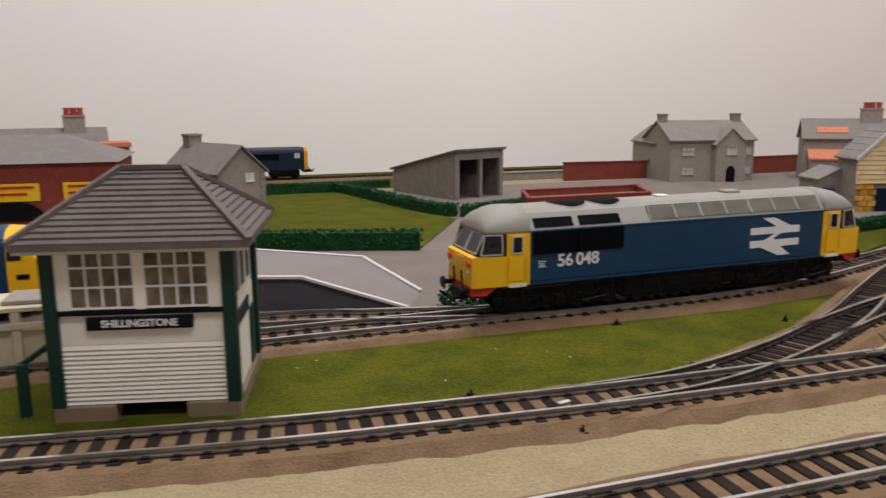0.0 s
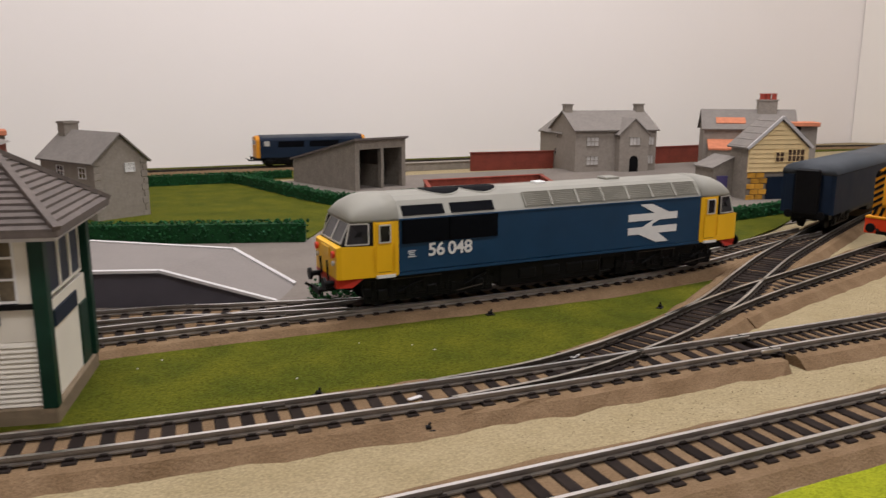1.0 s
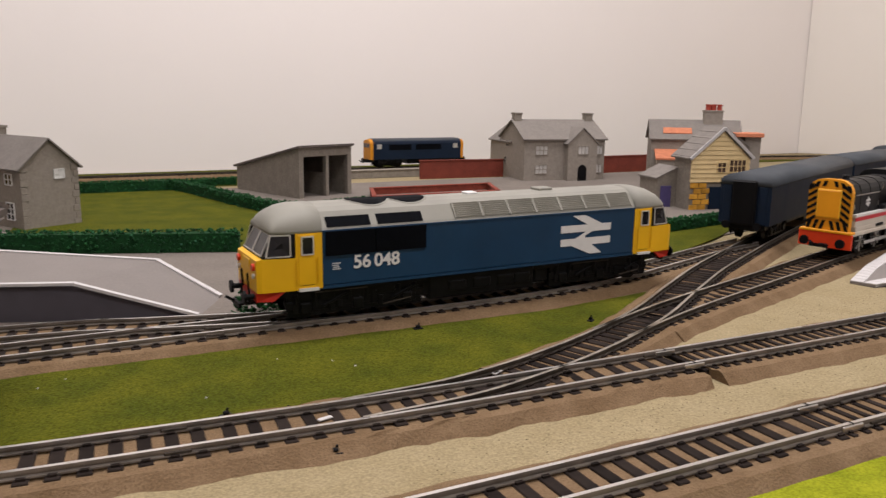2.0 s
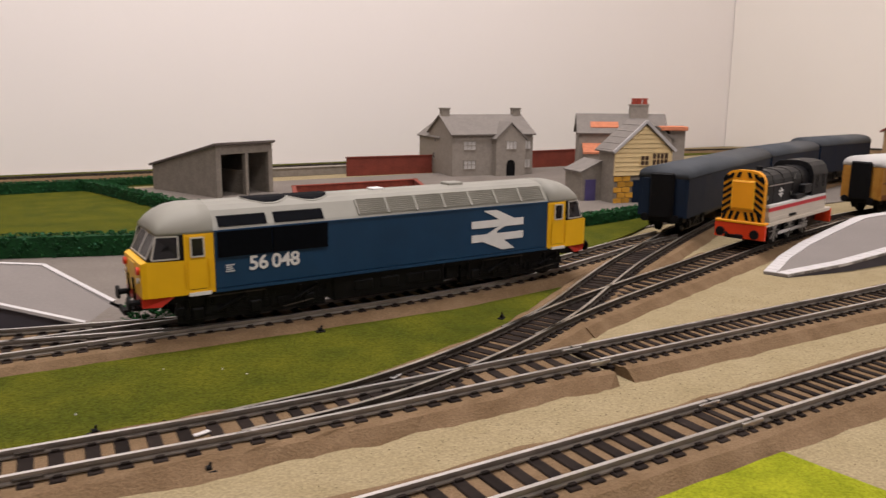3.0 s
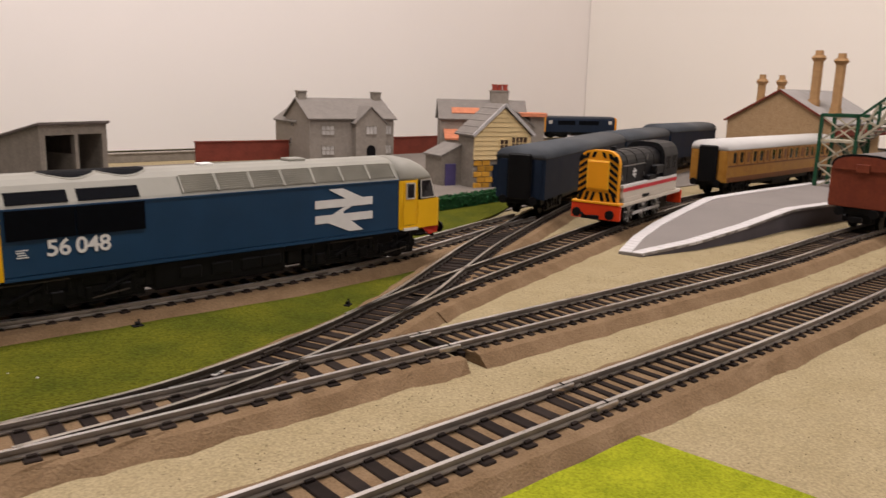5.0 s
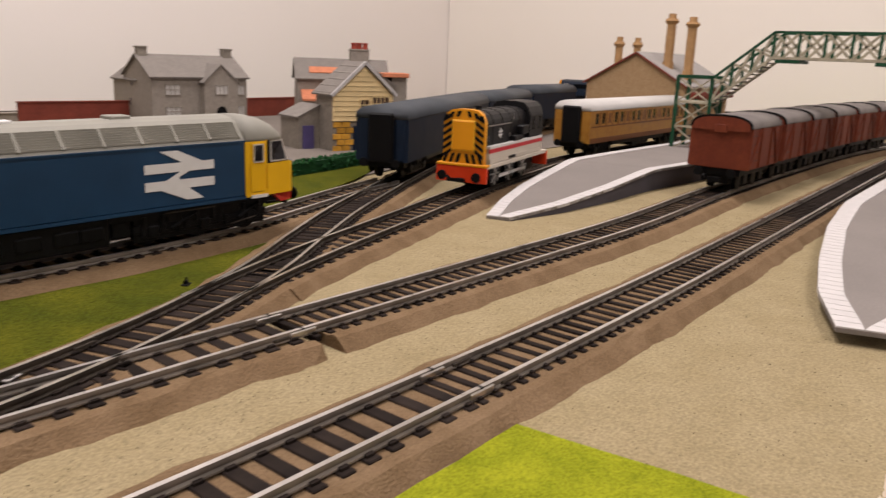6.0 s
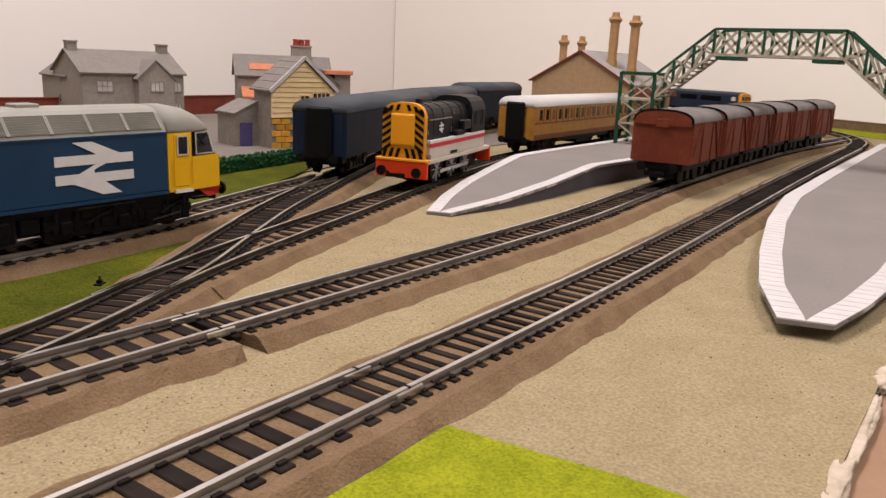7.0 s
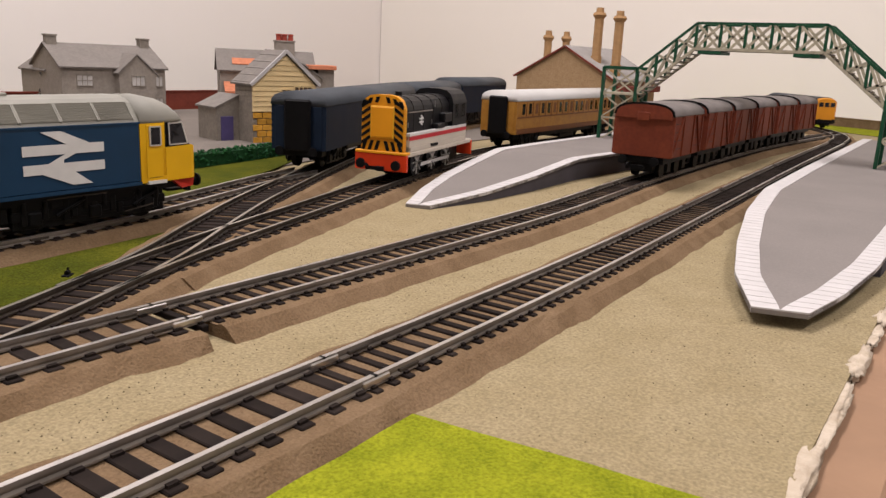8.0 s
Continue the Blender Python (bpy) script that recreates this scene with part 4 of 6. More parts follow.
M["white_board"] = material("white_weatherboard", (0.68, 0.65, 0.56), 0.6, var=0.04, scale=80, obj_var=0.04)
M["green_paint"] = material("dark_green_paint", (0.004, 0.028, 0.016), 0.45, var=0.15, scale=90)
M["bridge_green"] = material("bridge_green_paint", (0.010, 0.060, 0.028), 0.5, var=0.2, scale=120)
M["bridge_cream"] = material("weathered_cream_paint", (0.35, 0.32, 0.235), 0.65, var=0.2, scale=200)
M["pane"] = material("pale_window_pane", (0.47, 0.455, 0.43), 0.3, var=0.15, scale=150)
M["brown_pane"] = material("brown_window_pane", (0.075, 0.045, 0.032), 0.3, var=0.3, scale=150)
M["purple"] = material("violet_door_paint", (0.075, 0.06, 0.16), 0.6, var=0.1, scale=150)
M["buff"] = material("buff_stone", (0.31, 0.205, 0.105), 0.8, second=(0.36, 0.245, 0.135), scale=150, fine=0.12, bump=0.3, bscale=500)
M["chim_buff"] = material("buff_chimney_stone", (0.36, 0.215, 0.095), 0.8, var=0.12, scale=150)
M["station_roof"] = material("pale_slate_roof", (0.30, 0.285, 0.27), 0.7, var=0.08, scale=90)
M["plinth"] = material("brown_plinth", (0.20, 0.155, 0.10), 0.85, var=0.12, scale=150, bump=0.3)
M["curtain"] = material("dim_interior", (0.20, 0.16, 0.10), 0.8, second=(0.06, 0.05, 0.035), scale=150)
M["red_brown"] = material("red_brown_wall", (0.16, 0.035, 0.022), 0.75, var=0.15, scale=60, fine=0.1)
M["concrete"] = material("cream_concrete", (0.50, 0.44, 0.31), 0.8, var=0.1, scale=90)
M["yellow_ad"] = material("yellow_sign", (0.75, 0.50, 0.01), 0.5, var=0.05, scale=120)


def strip_platform(name, left, right, z_at, label, base_z=GZ, band=0.008, wall_from=0):
    """A platform between two edge lines (from the tip on), with a rising end, white edging and dark sides."""
    P = thing(name, Matrix(), label, "platform", "station platforms")
    n = 60

    def sample(line, i):
        d = [0]
        for a, c in zip(line, line[1:]):
            d.append(d[-1] + (Vector(c) - Vector(a)).length)
        s = d[-1] * i / n
        for k in range(len(line) - 1):
            if s <= d[k + 1] + 1e-9:
                f = (s - d[k]) / (d[k + 1] - d[k])
                return Vector(line[k]).lerp(Vector(line[k + 1]), f)
        return Vector(line[-1])
    la, ra = [sample(left, i) for i in range(n + 1)], [sample(right, i) for i in range(n + 1)]

    def slab(a, c, dz, thick, mat, part_name):
        b = bmesh.new()
        rows = []
        for p, q in zip(a, c):
            rows.append([b.verts.new((p.x, p.y, z_at(p.x) + dz)), b.verts.new((q.x, q.y, z_at(q.x) + dz)), b.verts.new((q.x, q.y, z_at(q.x) + dz - thick)), b.verts.new((p.x, p.y, z_at(p.x) + dz - thick))])
        for r, s in zip(rows, rows[1:]):
            for j in range(4):
                b.faces.new((r[j], r[(j + 1) % 4], s[(j + 1) % 4], s[j]))
        b.faces.new(rows[0])
        b.faces.new(rows[-1][::-1])
        bmesh.ops.recalc_face_normals(b, faces=b.faces[:])
        return part(part_name, b, M[mat], P)
    inset = [(p.lerp(q, 0.015), q.lerp(p, 0.015)) for p, q in zip(la, ra)]
    slab(la, ra, 0.0, 0.0016, "plat", "deck")
    b = bmesh.new()
    rows = []
    for p, q in inset[wall_from:]:
        rows.append([b.verts.new((v.x, v.y, z)) for v, z in ((p, z_at(p.x) - 0.0014), (q, z_at(q.x) - 0.0014), (q, base_z - 0.0005), (p, base_z - 0.0005))])
    for r, s in zip(rows, rows[1:]):
        for j in range(4):
            b.faces.new((r[j], r[(j + 1) % 4], s[(j + 1) % 4], s[j]))
    b.faces.new(rows[0])
    b.faces.new(rows[-1][::-1])
    bmesh.ops.recalc_face_normals(b, faces=b.faces[:])
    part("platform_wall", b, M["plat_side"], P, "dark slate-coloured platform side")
    # white edging in short flags with open joints
    for line, other in ((la, ra), (ra, la)):
        dense = [sample(left if line is la else right, j * 0.5) for j in range(2 * n + 1)]
        denso = [sample(right if line is la else left, j * 0.5) for j in range(2 * n + 1)]
        last = 0
        for j in range(1, len(dense)):
            if (dense[j] - dense[last]).length < 0.006 and j < len(dense) - 1:
                continue
            b = bmesh.new()
            vs = []
            for idx, f in ((last, 0.02), (j, -0.02)):
                p = dense[idx].lerp(dense[j if idx == last else last], 0.03)
                w = (denso[idx] - dense[idx])
                q = p + w.normalized() * min(band, w.length * 0.5)
                vs += [(p, q)]
            top = [b.verts.new((v.x, v.y, z_at(v.x) + 0.0005)) for v in (vs[0][0], vs[1][0], vs[1][1], vs[0][1])]
            low = [b.verts.new((v.co.x, v.co.y, v.co.z - 0.0018)) for v in top]
            b.faces.new(top)
            b.faces.new(low[::-1])
            for q in range(4):
                b.faces.new((top[q], low[q], low[(q + 1) % 4], top[(q + 1) % 4]))
            bmesh.ops.recalc_face_normals(b, faces=b.faces[:])
            part("edging_flag", b, M["edge"], P)
            last = j
            if dense[j].x > 1.25:
                break
    return P


def ramp(x0, x1, za, zb):
    def f(x):
        k = min(1, max(0, (x - x0) / (x1 - x0)))
        return za + (zb - za) * k
    return f


strip_platform("station_platform", [(0.489, 0.2875), (0.525, 0.3035), (0.565, 0.3165), (0.61, 0.327), (0.665, 0.3385), (0.74, 0.342), (0.87, 0.3435), (1.3, 0.362)], [(0.493, 0.2735), (0.54, 0.2655), (0.60, 0.2640), (0.665, 0.2670), (0.74, 0.262), (0.87, 0.257), (1.3, 0.262)], ramp(0.488, 0.672, 0.0045, 0.0183), "grey model station platform with white edging and sloping end")
strip_platform("station_platform", [(0.411, 0.0815), (0.45, 0.0975), (0.50, 0.110), (0.57, 0.124), (0.655, 0.1345), (0.80, 0.139), (1.18, 0.146)], [(0.416, 0.0645), (0.446, 0.0585), (0.495, 0.0535), (0.57, 0.0515), (0.655, 0.0505), (0.80, 0.0505), (1.18, 0.0505)], ramp(0.41, 0.62, 0.0088, 0.0155), "grey model station platform with white edging by the board edge", band=0.0093, wall_from=8)


def loading_ramp():
    P = thing("loading_ramp", Matrix(), "grey loading ramp with white edges beside the siding", "ramp")
    z = 0.0225
    back, front = [(-0.25, 0.70), (0.1042, 0.4285)], [(-0.25, 0.497), (0.0616, 0.388)]
    bt, ft = (0.1331, 0.4046), (0.1158, 0.3717)
    b = bmesh.new()
    t = [b.verts.new((*p, q)) for p, q in ((back[0], z), (back[1], z), (bt, GZ + 0.001), (ft, GZ + 0.001), (front[1], z), (front[0], z))]
    g = [b.verts.new((v.co.x, v.co.y, GZ - 0.0005)) for v in t]
    b.faces.new((t[0], t[5], t[4], t[1]))
    b.faces.new((t[1], t[4], t[3], t[2]))
    for i in range(6):
        b.faces.new((t[i], t[(i + 1) % 6], g[(i + 1) % 6], g[i]))
    b.faces.new(g)
    bmesh.ops.recalc_face_normals(b, faces=b.faces[:])
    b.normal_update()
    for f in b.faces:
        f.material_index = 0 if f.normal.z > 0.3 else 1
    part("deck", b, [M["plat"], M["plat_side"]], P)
    for a, c in (((*back[0], z), (*back[1], z)), ((*back[1], z), (*bt, GZ + 0.002)), ((*front[0], z), (*front[1], z)), ((*front[1], z), (*ft, GZ + 0.002))):
        part("edging", bar(a, c, 0.0032, 0.0014), M["edge"], P, "white edge strip")
    return P


loading_ramp()


def truss(parent, a, c, n, depth, x, cell=None):
    """Lattice girder panels between two slanting chords in the plane x."""
    for i in range(n):
        f, g = i / n, (i + 1) / n
        p, q = [tuple(a[k] + (c[k] - a[k]) * f for k in (0, 1)), tuple(a[k] + (c[k] - a[k]) * g for k in (0, 1))]
        lo = lambda u: (x, u[0], u[1] - depth)
        hi = lambda u: (x, u[0], u[1])
        part("lattice", bar(lo(p), hi(q), 0.0020, 0.0020), M["bridge_cream"], parent)
        part("lattice", bar(hi(p), lo(q), 0.0020, 0.0020), M["bridge_cream"], parent)
        part("post", bar(lo(p), hi(p), 0.0020, 0.0022), M["bridge_green"], parent)
    part("chord", bar((x, *a), (x, *c), 0.0021, 0.0021), M["bridge_green"], parent)
    part("chord", bar((x, a[0], a[1] - depth), (x, c[0], c[1] - depth), 0.0022, 0.0022), M["bridge_cream"], parent)


def footbridge():
    B = thing("footbridge", Matrix(), "green and cream lattice girder footbridge spanning the tracks", "bridge")
    z, d = 0.1245, 0.0215
    for x in (0.845, 0.872):
        truss(B, (0.2487, z), (0.1451, z), 5, d, x)
        truss(B, (0.2985, 0.0835), (0.2487, z), 3, d, x)
        truss(B, (0.1451, z), (0.0955, 0.0835), 3, d, x)
        for y0, y1 in ((0.331, 0.2985), (0.0955, 0.063)):
            for y in (y0, y1):
                part("tower_post", bar((x, y, 0.0158), (x, y, 0.0845), 0.0028, 0.0028), M["bridge_green"], B)
            for z0, z1 in ((0.0165, 0.038), (0.038, 0.0605), (0.0605, 0.083)):
                part("lattice", bar((x, y0, z0), (x, y1, z1), 0.0016, 0.0012), M["bridge_cream"], B)
                part("lattice", bar((x, y1, z0), (x, y0, z1), 0.0016, 0.0012), M["bridge_cream"], B)
                part("rail", bar((x, y0, z1), (x, y1, z1), 0.0018, 0.0018), M["bridge_cream"], B)
            part("rail", bar((x, y0, 0.0840), (x, y1, 0.0840), 0.0028, 0.0028), M["bridge_green"], B)
    part("deck", box(0.846, 0.1451, z - d - 0.0012, 0.871, 0.2487, z - d + 0.0004), M["bridge_cream"], B)
    for (ya, za), (yb, zb) in (((0.2985, 0.0835), (0.2487, z)), ((0.1451, z), (0.0955, 0.0835))):
        s = bmesh.new()
        n = 12
        for i in range(n):
            f = (i + 0.5) / n
            y, zz = ya + (yb - ya) * f, za + (zb - za) * f - d + 0.001
            box(0.846, y - 0.0024, zz - 0.001, 0.871, y + 0.0024, zz, 0, s)
        part("stair_flight", s, M["stone_dk"], B, "dark flight of steps")
    for y in (0.236, 0.158):
        part("bracket", box(0.844, y - 0.010, z - d - 0.0042, 0.873, y + 0.010, z - d - 0.0014, 0.0004), M["bridge_green"], B)
    for (y0, y1) in ((0.331, 0.2985), (0.0955, 0.063)):
        part("landing", box(0.846, min(y0, y1), 0.0600, 0.871, max(y0, y1), 0.0615), M["bridge_cream"], B)
    # stair down to the platform behind the tower
    for y in (0.305, 0.324):
        part("stair_stringer", bar((0.873, y, 0.0605), (0.930, y, 0.0165), 0.0020, 0.0060), M["bridge_green"], B)
    return B


footbridge()


# -- buildings --
def gable_roof(parent, w, d, eave, ridge, over, mat, thick=0.0016, courses=0, axis="y"):
    """Two roof slopes over a w by d plan (ridge along y), with overhang and optional slate courses."""
    for s in (-1, 1):
        a = Vector((s * (w / 2 + over), 0, eave - (ridge - eave) * over / (w / 2)))
        r = Vector((0, 0, ridge))
        b = prism([(a.x, a.z), (r.x, r.z), (r.x, r.z + thick), (a.x + s * 0.0003, a.z + thick)], d + 2 * over, "y", -over)
        slope = part("roof_slope", b, M[mat], parent)
        for i in range(courses):
            f = (i + 0.15) / courses
            p = a.lerp(r, f)
            q = a.lerp(r, f + 0.05)
            c = prism([(p.x, p.z + thick), (q.x, q.z + thick), (q.x, q.z + thick + 0.0001), (p.x, p.z + thick + 0.0007)], d + 2 * over - 0.0004, "y", -over + 0.0002)
            part("slate_course", c, M[mat], slope)


def gable_walls(parent, w, d, eave, ridge, mat, label=""):
    """A hollow house shell: pentagonal prism with the gables at y = 0 and y = d."""
    b = prism([(-w / 2, 0), (w / 2, 0), (w / 2, eave), (0, ridge - 0.0006), (-w / 2, eave)], d, "y", 0)
    return part("wall", b, M[mat], parent, label)


def window(parent, x0, x1, z0, z1, y, cols=2, rows=2, frame="white", glass="glass", face="y", d=-1):
    """A window in a wall: pane set behind raised bars. face: the axis that it faces; d: its sign."""
    def bx(a0, b0, k0, a1, b1, k1, bm=None):
        if face == "y":
            return box(a0, min(y + d * k0, y + d * k1), b0, a1, max(y + d * k0, y + d * k1), b1, 0, bm)
        return box(min(y + d * k0, y + d * k1), a0, b0, max(y + d * k0, y + d * k1), a1, b1, 0, bm)
    w = part("window", bx(x0, z0, -0.0006, x1, z1, 0.0003), M[glass], parent)
    t = 0.0007
    fr = bx(x0 - t, z0 - t, 0.0, x1 + t, z0, 0.0009)
    bx(x0 - t, z1, 0.0, x1 + t, z1 + t, 0.0009, fr)
    bx(x0 - t, z0, 0.0, x0, z1, 0.0009, fr)
    bx(x1, z0, 0.0, x1 + t, z1, 0.0009, fr)
    for i in range(1, cols):
        x = x0 + (x1 - x0) * i / cols
        bx(x - t / 2, z0, 0.0003, x + t / 2, z1, 0.0007, fr)
    for i in range(1, rows):
        z = z0 + (z1 - z0) * i / rows
        bx(x0, z - t / 2, 0.0003, x1, z + t / 2, 0.0007, fr)
    part("window_frame", fr, M[frame], w)
    return w


def chimney(parent, x, y, z0, z1, w, d, mat, pots=0, pot_h=0.007, pot_mat="pot"):
    b = box(x - w / 2, y - d / 2, z0, x + w / 2, y + d / 2, z1, 0.0003)
    box(x - w / 2 - 0.0008, y - d / 2 - 0.0008, z1 - 0.002, x + w / 2 + 0.0008, y + d / 2 + 0.0008, z1, 0.0002, b)
    c = part("chimney", b, M[mat], parent)
    for i in range(pots):
        px = x + (i - (pots - 1) / 2) * (w / max(1, pots))
        part("chimney_pot", cyl(0.0022, (px, y, z1), (px, y, z1 + pot_h), 12, 0.0018), M[pot_mat], c)


def grey_house():
    """Double-fronted stone house with two gable chimneys and a gabled bay; front along -y."""
    H = thing("stone_house", pose(0.6765, 0.882, GZ, 0, 0, -10) @ Matrix.Diagonal((0.955, 0.985, 0.975, 1)), "grey stone model house with slate roof and gable chimneys", "house")
    w, d, eave, ridge = 0.122, 0.088, 0.0565, 0.080
    b = prism([(-d / 2, 0), (d / 2, 0), (d / 2, eave), (0, ridge - 0.0006), (-d / 2, eave)], w, "x", -w / 2)
    part("wall", b, M["stone"], H, "grey stone walls")
    for s in (-1, 1):
        p = prism([(s * (d / 2 + 0.003), eave - 0.0018), (0, ridge), (0, ridge + 0.0016), (s * (d / 2 + 0.0034), eave)], w + 0.006, "x", -w / 2 - 0.003)
        part("roof_slope", p, M["slate"], H)
    # rear wing, its roof turned across the main ridge
    part("rear_wing", prism([(-w / 2 + 0.0004, 0), (-0.004, 0), (-0.004, 0.050), (-0.032, 0.0705), (-w / 2 + 0.0004, 0.050)], 0.084, "y", 0.002), M["stone"], H)
    for s in (-1, 1):
        part("roof_slope", prism([(-0.032 + s * 0.031, 0.0483), (-0.032, 0.0710), (-0.032, 0.0726), (-0.032 + s * 0.0314, 0.0499)], 0.088, "y", 0.001), M["slate"], H)
    # gabled bay on the front
    bx, bw = 0.021, 0.044
    bay = prism([(bx - bw / 2, 0), (bx + bw / 2, 0), (bx + bw / 2, 0.051), (bx, 0.0705), (bx - bw / 2, 0.051)], 0.040, "y", -d / 2 - 0.012)
    part("bay", bay, M["stone"], H)
    for s in (-1, 1):
        p = prism([(bx + s * (bw / 2 + 0.002), 0.0492), (bx, 0.0710), (bx, 0.0728), (bx + s * (bw / 2 + 0.0024), 0.0508)], 0.050, "y", -d / 2 - 0.0135)
        part("roof_slope", p, M["slate"], H)
    yf, yb = -d / 2, -d / 2 - 0.012
    for x0, z0, c in ((-0.044, 0.036, 3), (-0.044, 0.0105, 3)):
        window(H, x0, x0 + 0.017, z0, z0 + 0.011, yf, c, 2, "stone", "pane")
    window(H, bx - 0.007, bx + 0.008, 0.037, 0.0475, yb, 3, 1, "stone", "pane")
    window(H, 0.049, 0.057, 0.036, 0.047, yf, 2, 1, "stone", "pane")
    window(H, 0.049, 0.057, 0.0105, 0.0215, yf, 2, 1, "stone", "pane")
    arch = prism([(bx - 0.0065, 0.0005), (bx + 0.0065, 0.0005), (bx + 0.0065, 0.017), (bx + 0.0045, 0.021), (bx, 0.0228), (bx - 0.0045, 0.021), (bx - 0.0065, 0.017)], 0.0016, "y", yb - 0.0007)
    part("doorway", arch, M["black"], H, "dark arched doorway")
    for y, z in ((0.018, 0.044), (0.024, 0.020), (-0.02, 0.0)):
        if z:
            window(H, y - 0.0025, y + 0.0025, z, z + 0.008, -w / 2, 1, 2, "stone", "glass", "x", -1)
    for s in (-1, 1):
        chimney(H, s * (w / 2 - 0.006), 0.0, ridge - 0.008, 0.0905, 0.0115, 0.010, "stone_dk")
    return H


grey_house()


def yellow_house():
    """Railway house with a cream boarded gable over ochre stone; gable towards -y."""
    H = thing("railway_house", pose(0.6545, 0.5560, GZ, 0, 0, -12), "model railway house with cream boarded gable and ochre stone base", "house")
    w, d, eave, ridge = 0.066, 0.030, 0.0535, 0.0810
    gable_walls(H, w, d, eave, ridge, "stone_dk", "grey-brown stone walls")
    gable_roof(H, w, d, eave, ridge, 0.0030, "slate", 0.0016, 5)
    # boarded upper front
    n = 11
    for i in range(n):
        z0 = 0.0285 + i * 0.0045
        if z0 > ridge - 0.004:
            continue
        top = w / 2 if z0 + 0.0043 < eave else max(0.0, (ridge - 0.002 - z0 - 0.0043) / (ridge - eave) * w / 2)
        low = w / 2 if z0 < eave else min(w / 2, (ridge - 0.002 - z0) / (ridge - eave) * w / 2)
        b = prism([(-low, z0), (low, z0), (top, z0 + 0.0043), (-top, z0 + 0.0043)], 0.0020, "y", -0.0020)
        for v in b.verts:
            if v.co.z > z0 + 0.003 and v.co.y < -0.001:
                v.co.y += 0.0008
        part("weatherboard", b, M["cream_board"], H)
    for i in range(5):
        for j in range(7):
            x0 = -w / 2 + 0.0005 + j * (w / 7) + (0.004 if i % 2 else 0)
            x1 = min(w / 2, x0 + w / 7 - 0.0006)
            if -0.010 < x0 + 0.004 < 0.012 or x1 - x0 < 0.002:
                continue
            part("stone_block", box(x0, -0.0012, 0.0006 + i * 0.0055, x1, 0.0, 0.0006 + i * 0.0055 + 0.0050, 0.0003), M["yellow_stone"], H)
    part("door", box(-0.011, -0.0014, 0.0003, 0.013, 0.0, 0.0235, 0.0003), M["coach_blue"], H, "dark blue door")
    window(H, -0.004, 0.005, 0.0385, 0.0475, -0.0019, 2, 2, "cream_board", "brown_pane")
    window(H, 0.0095, 0.0275, 0.0385, 0.0500, -0.0019, 4, 2, "cream_board", "brown_pane")
    for s in (-1, 1):
        bg = bar((s * (w / 2 + 0.003), -0.0036, eave - 0.0018), (0, -0.0036, ridge + 0.0008), 0.0014, 0.0030)
        part("bargeboard", bg, M["edge"], H, "pale bargeboard under the roof edge")
    # lean-to at the side with the violet door
    lt = prism([(-w / 2 - 0.022, 0), (-w / 2, 0), (-w / 2, 0.040), (-w / 2 - 0.022, 0.030)], 0.035, "y", 0.024)
    lean = part("lean_to", lt, M["stone_dk"], H, "low stone lean-to")
    part("roof_slope", prism([(-w / 2 - 0.024, 0.0295), (-w / 2, 0.0405), (-w / 2, 0.042), (-w / 2 - 0.024, 0.031)], 0.038, "y", 0.0225), M["slate"], H)
    part("door", box(-w / 2 - 0.018, 0.0228, 0.0003, -w / 2 - 0.006, 0.0242, 0.0225, 0.0003), M["purple"], lean, "violet painted door")
    return H


yellow_house()


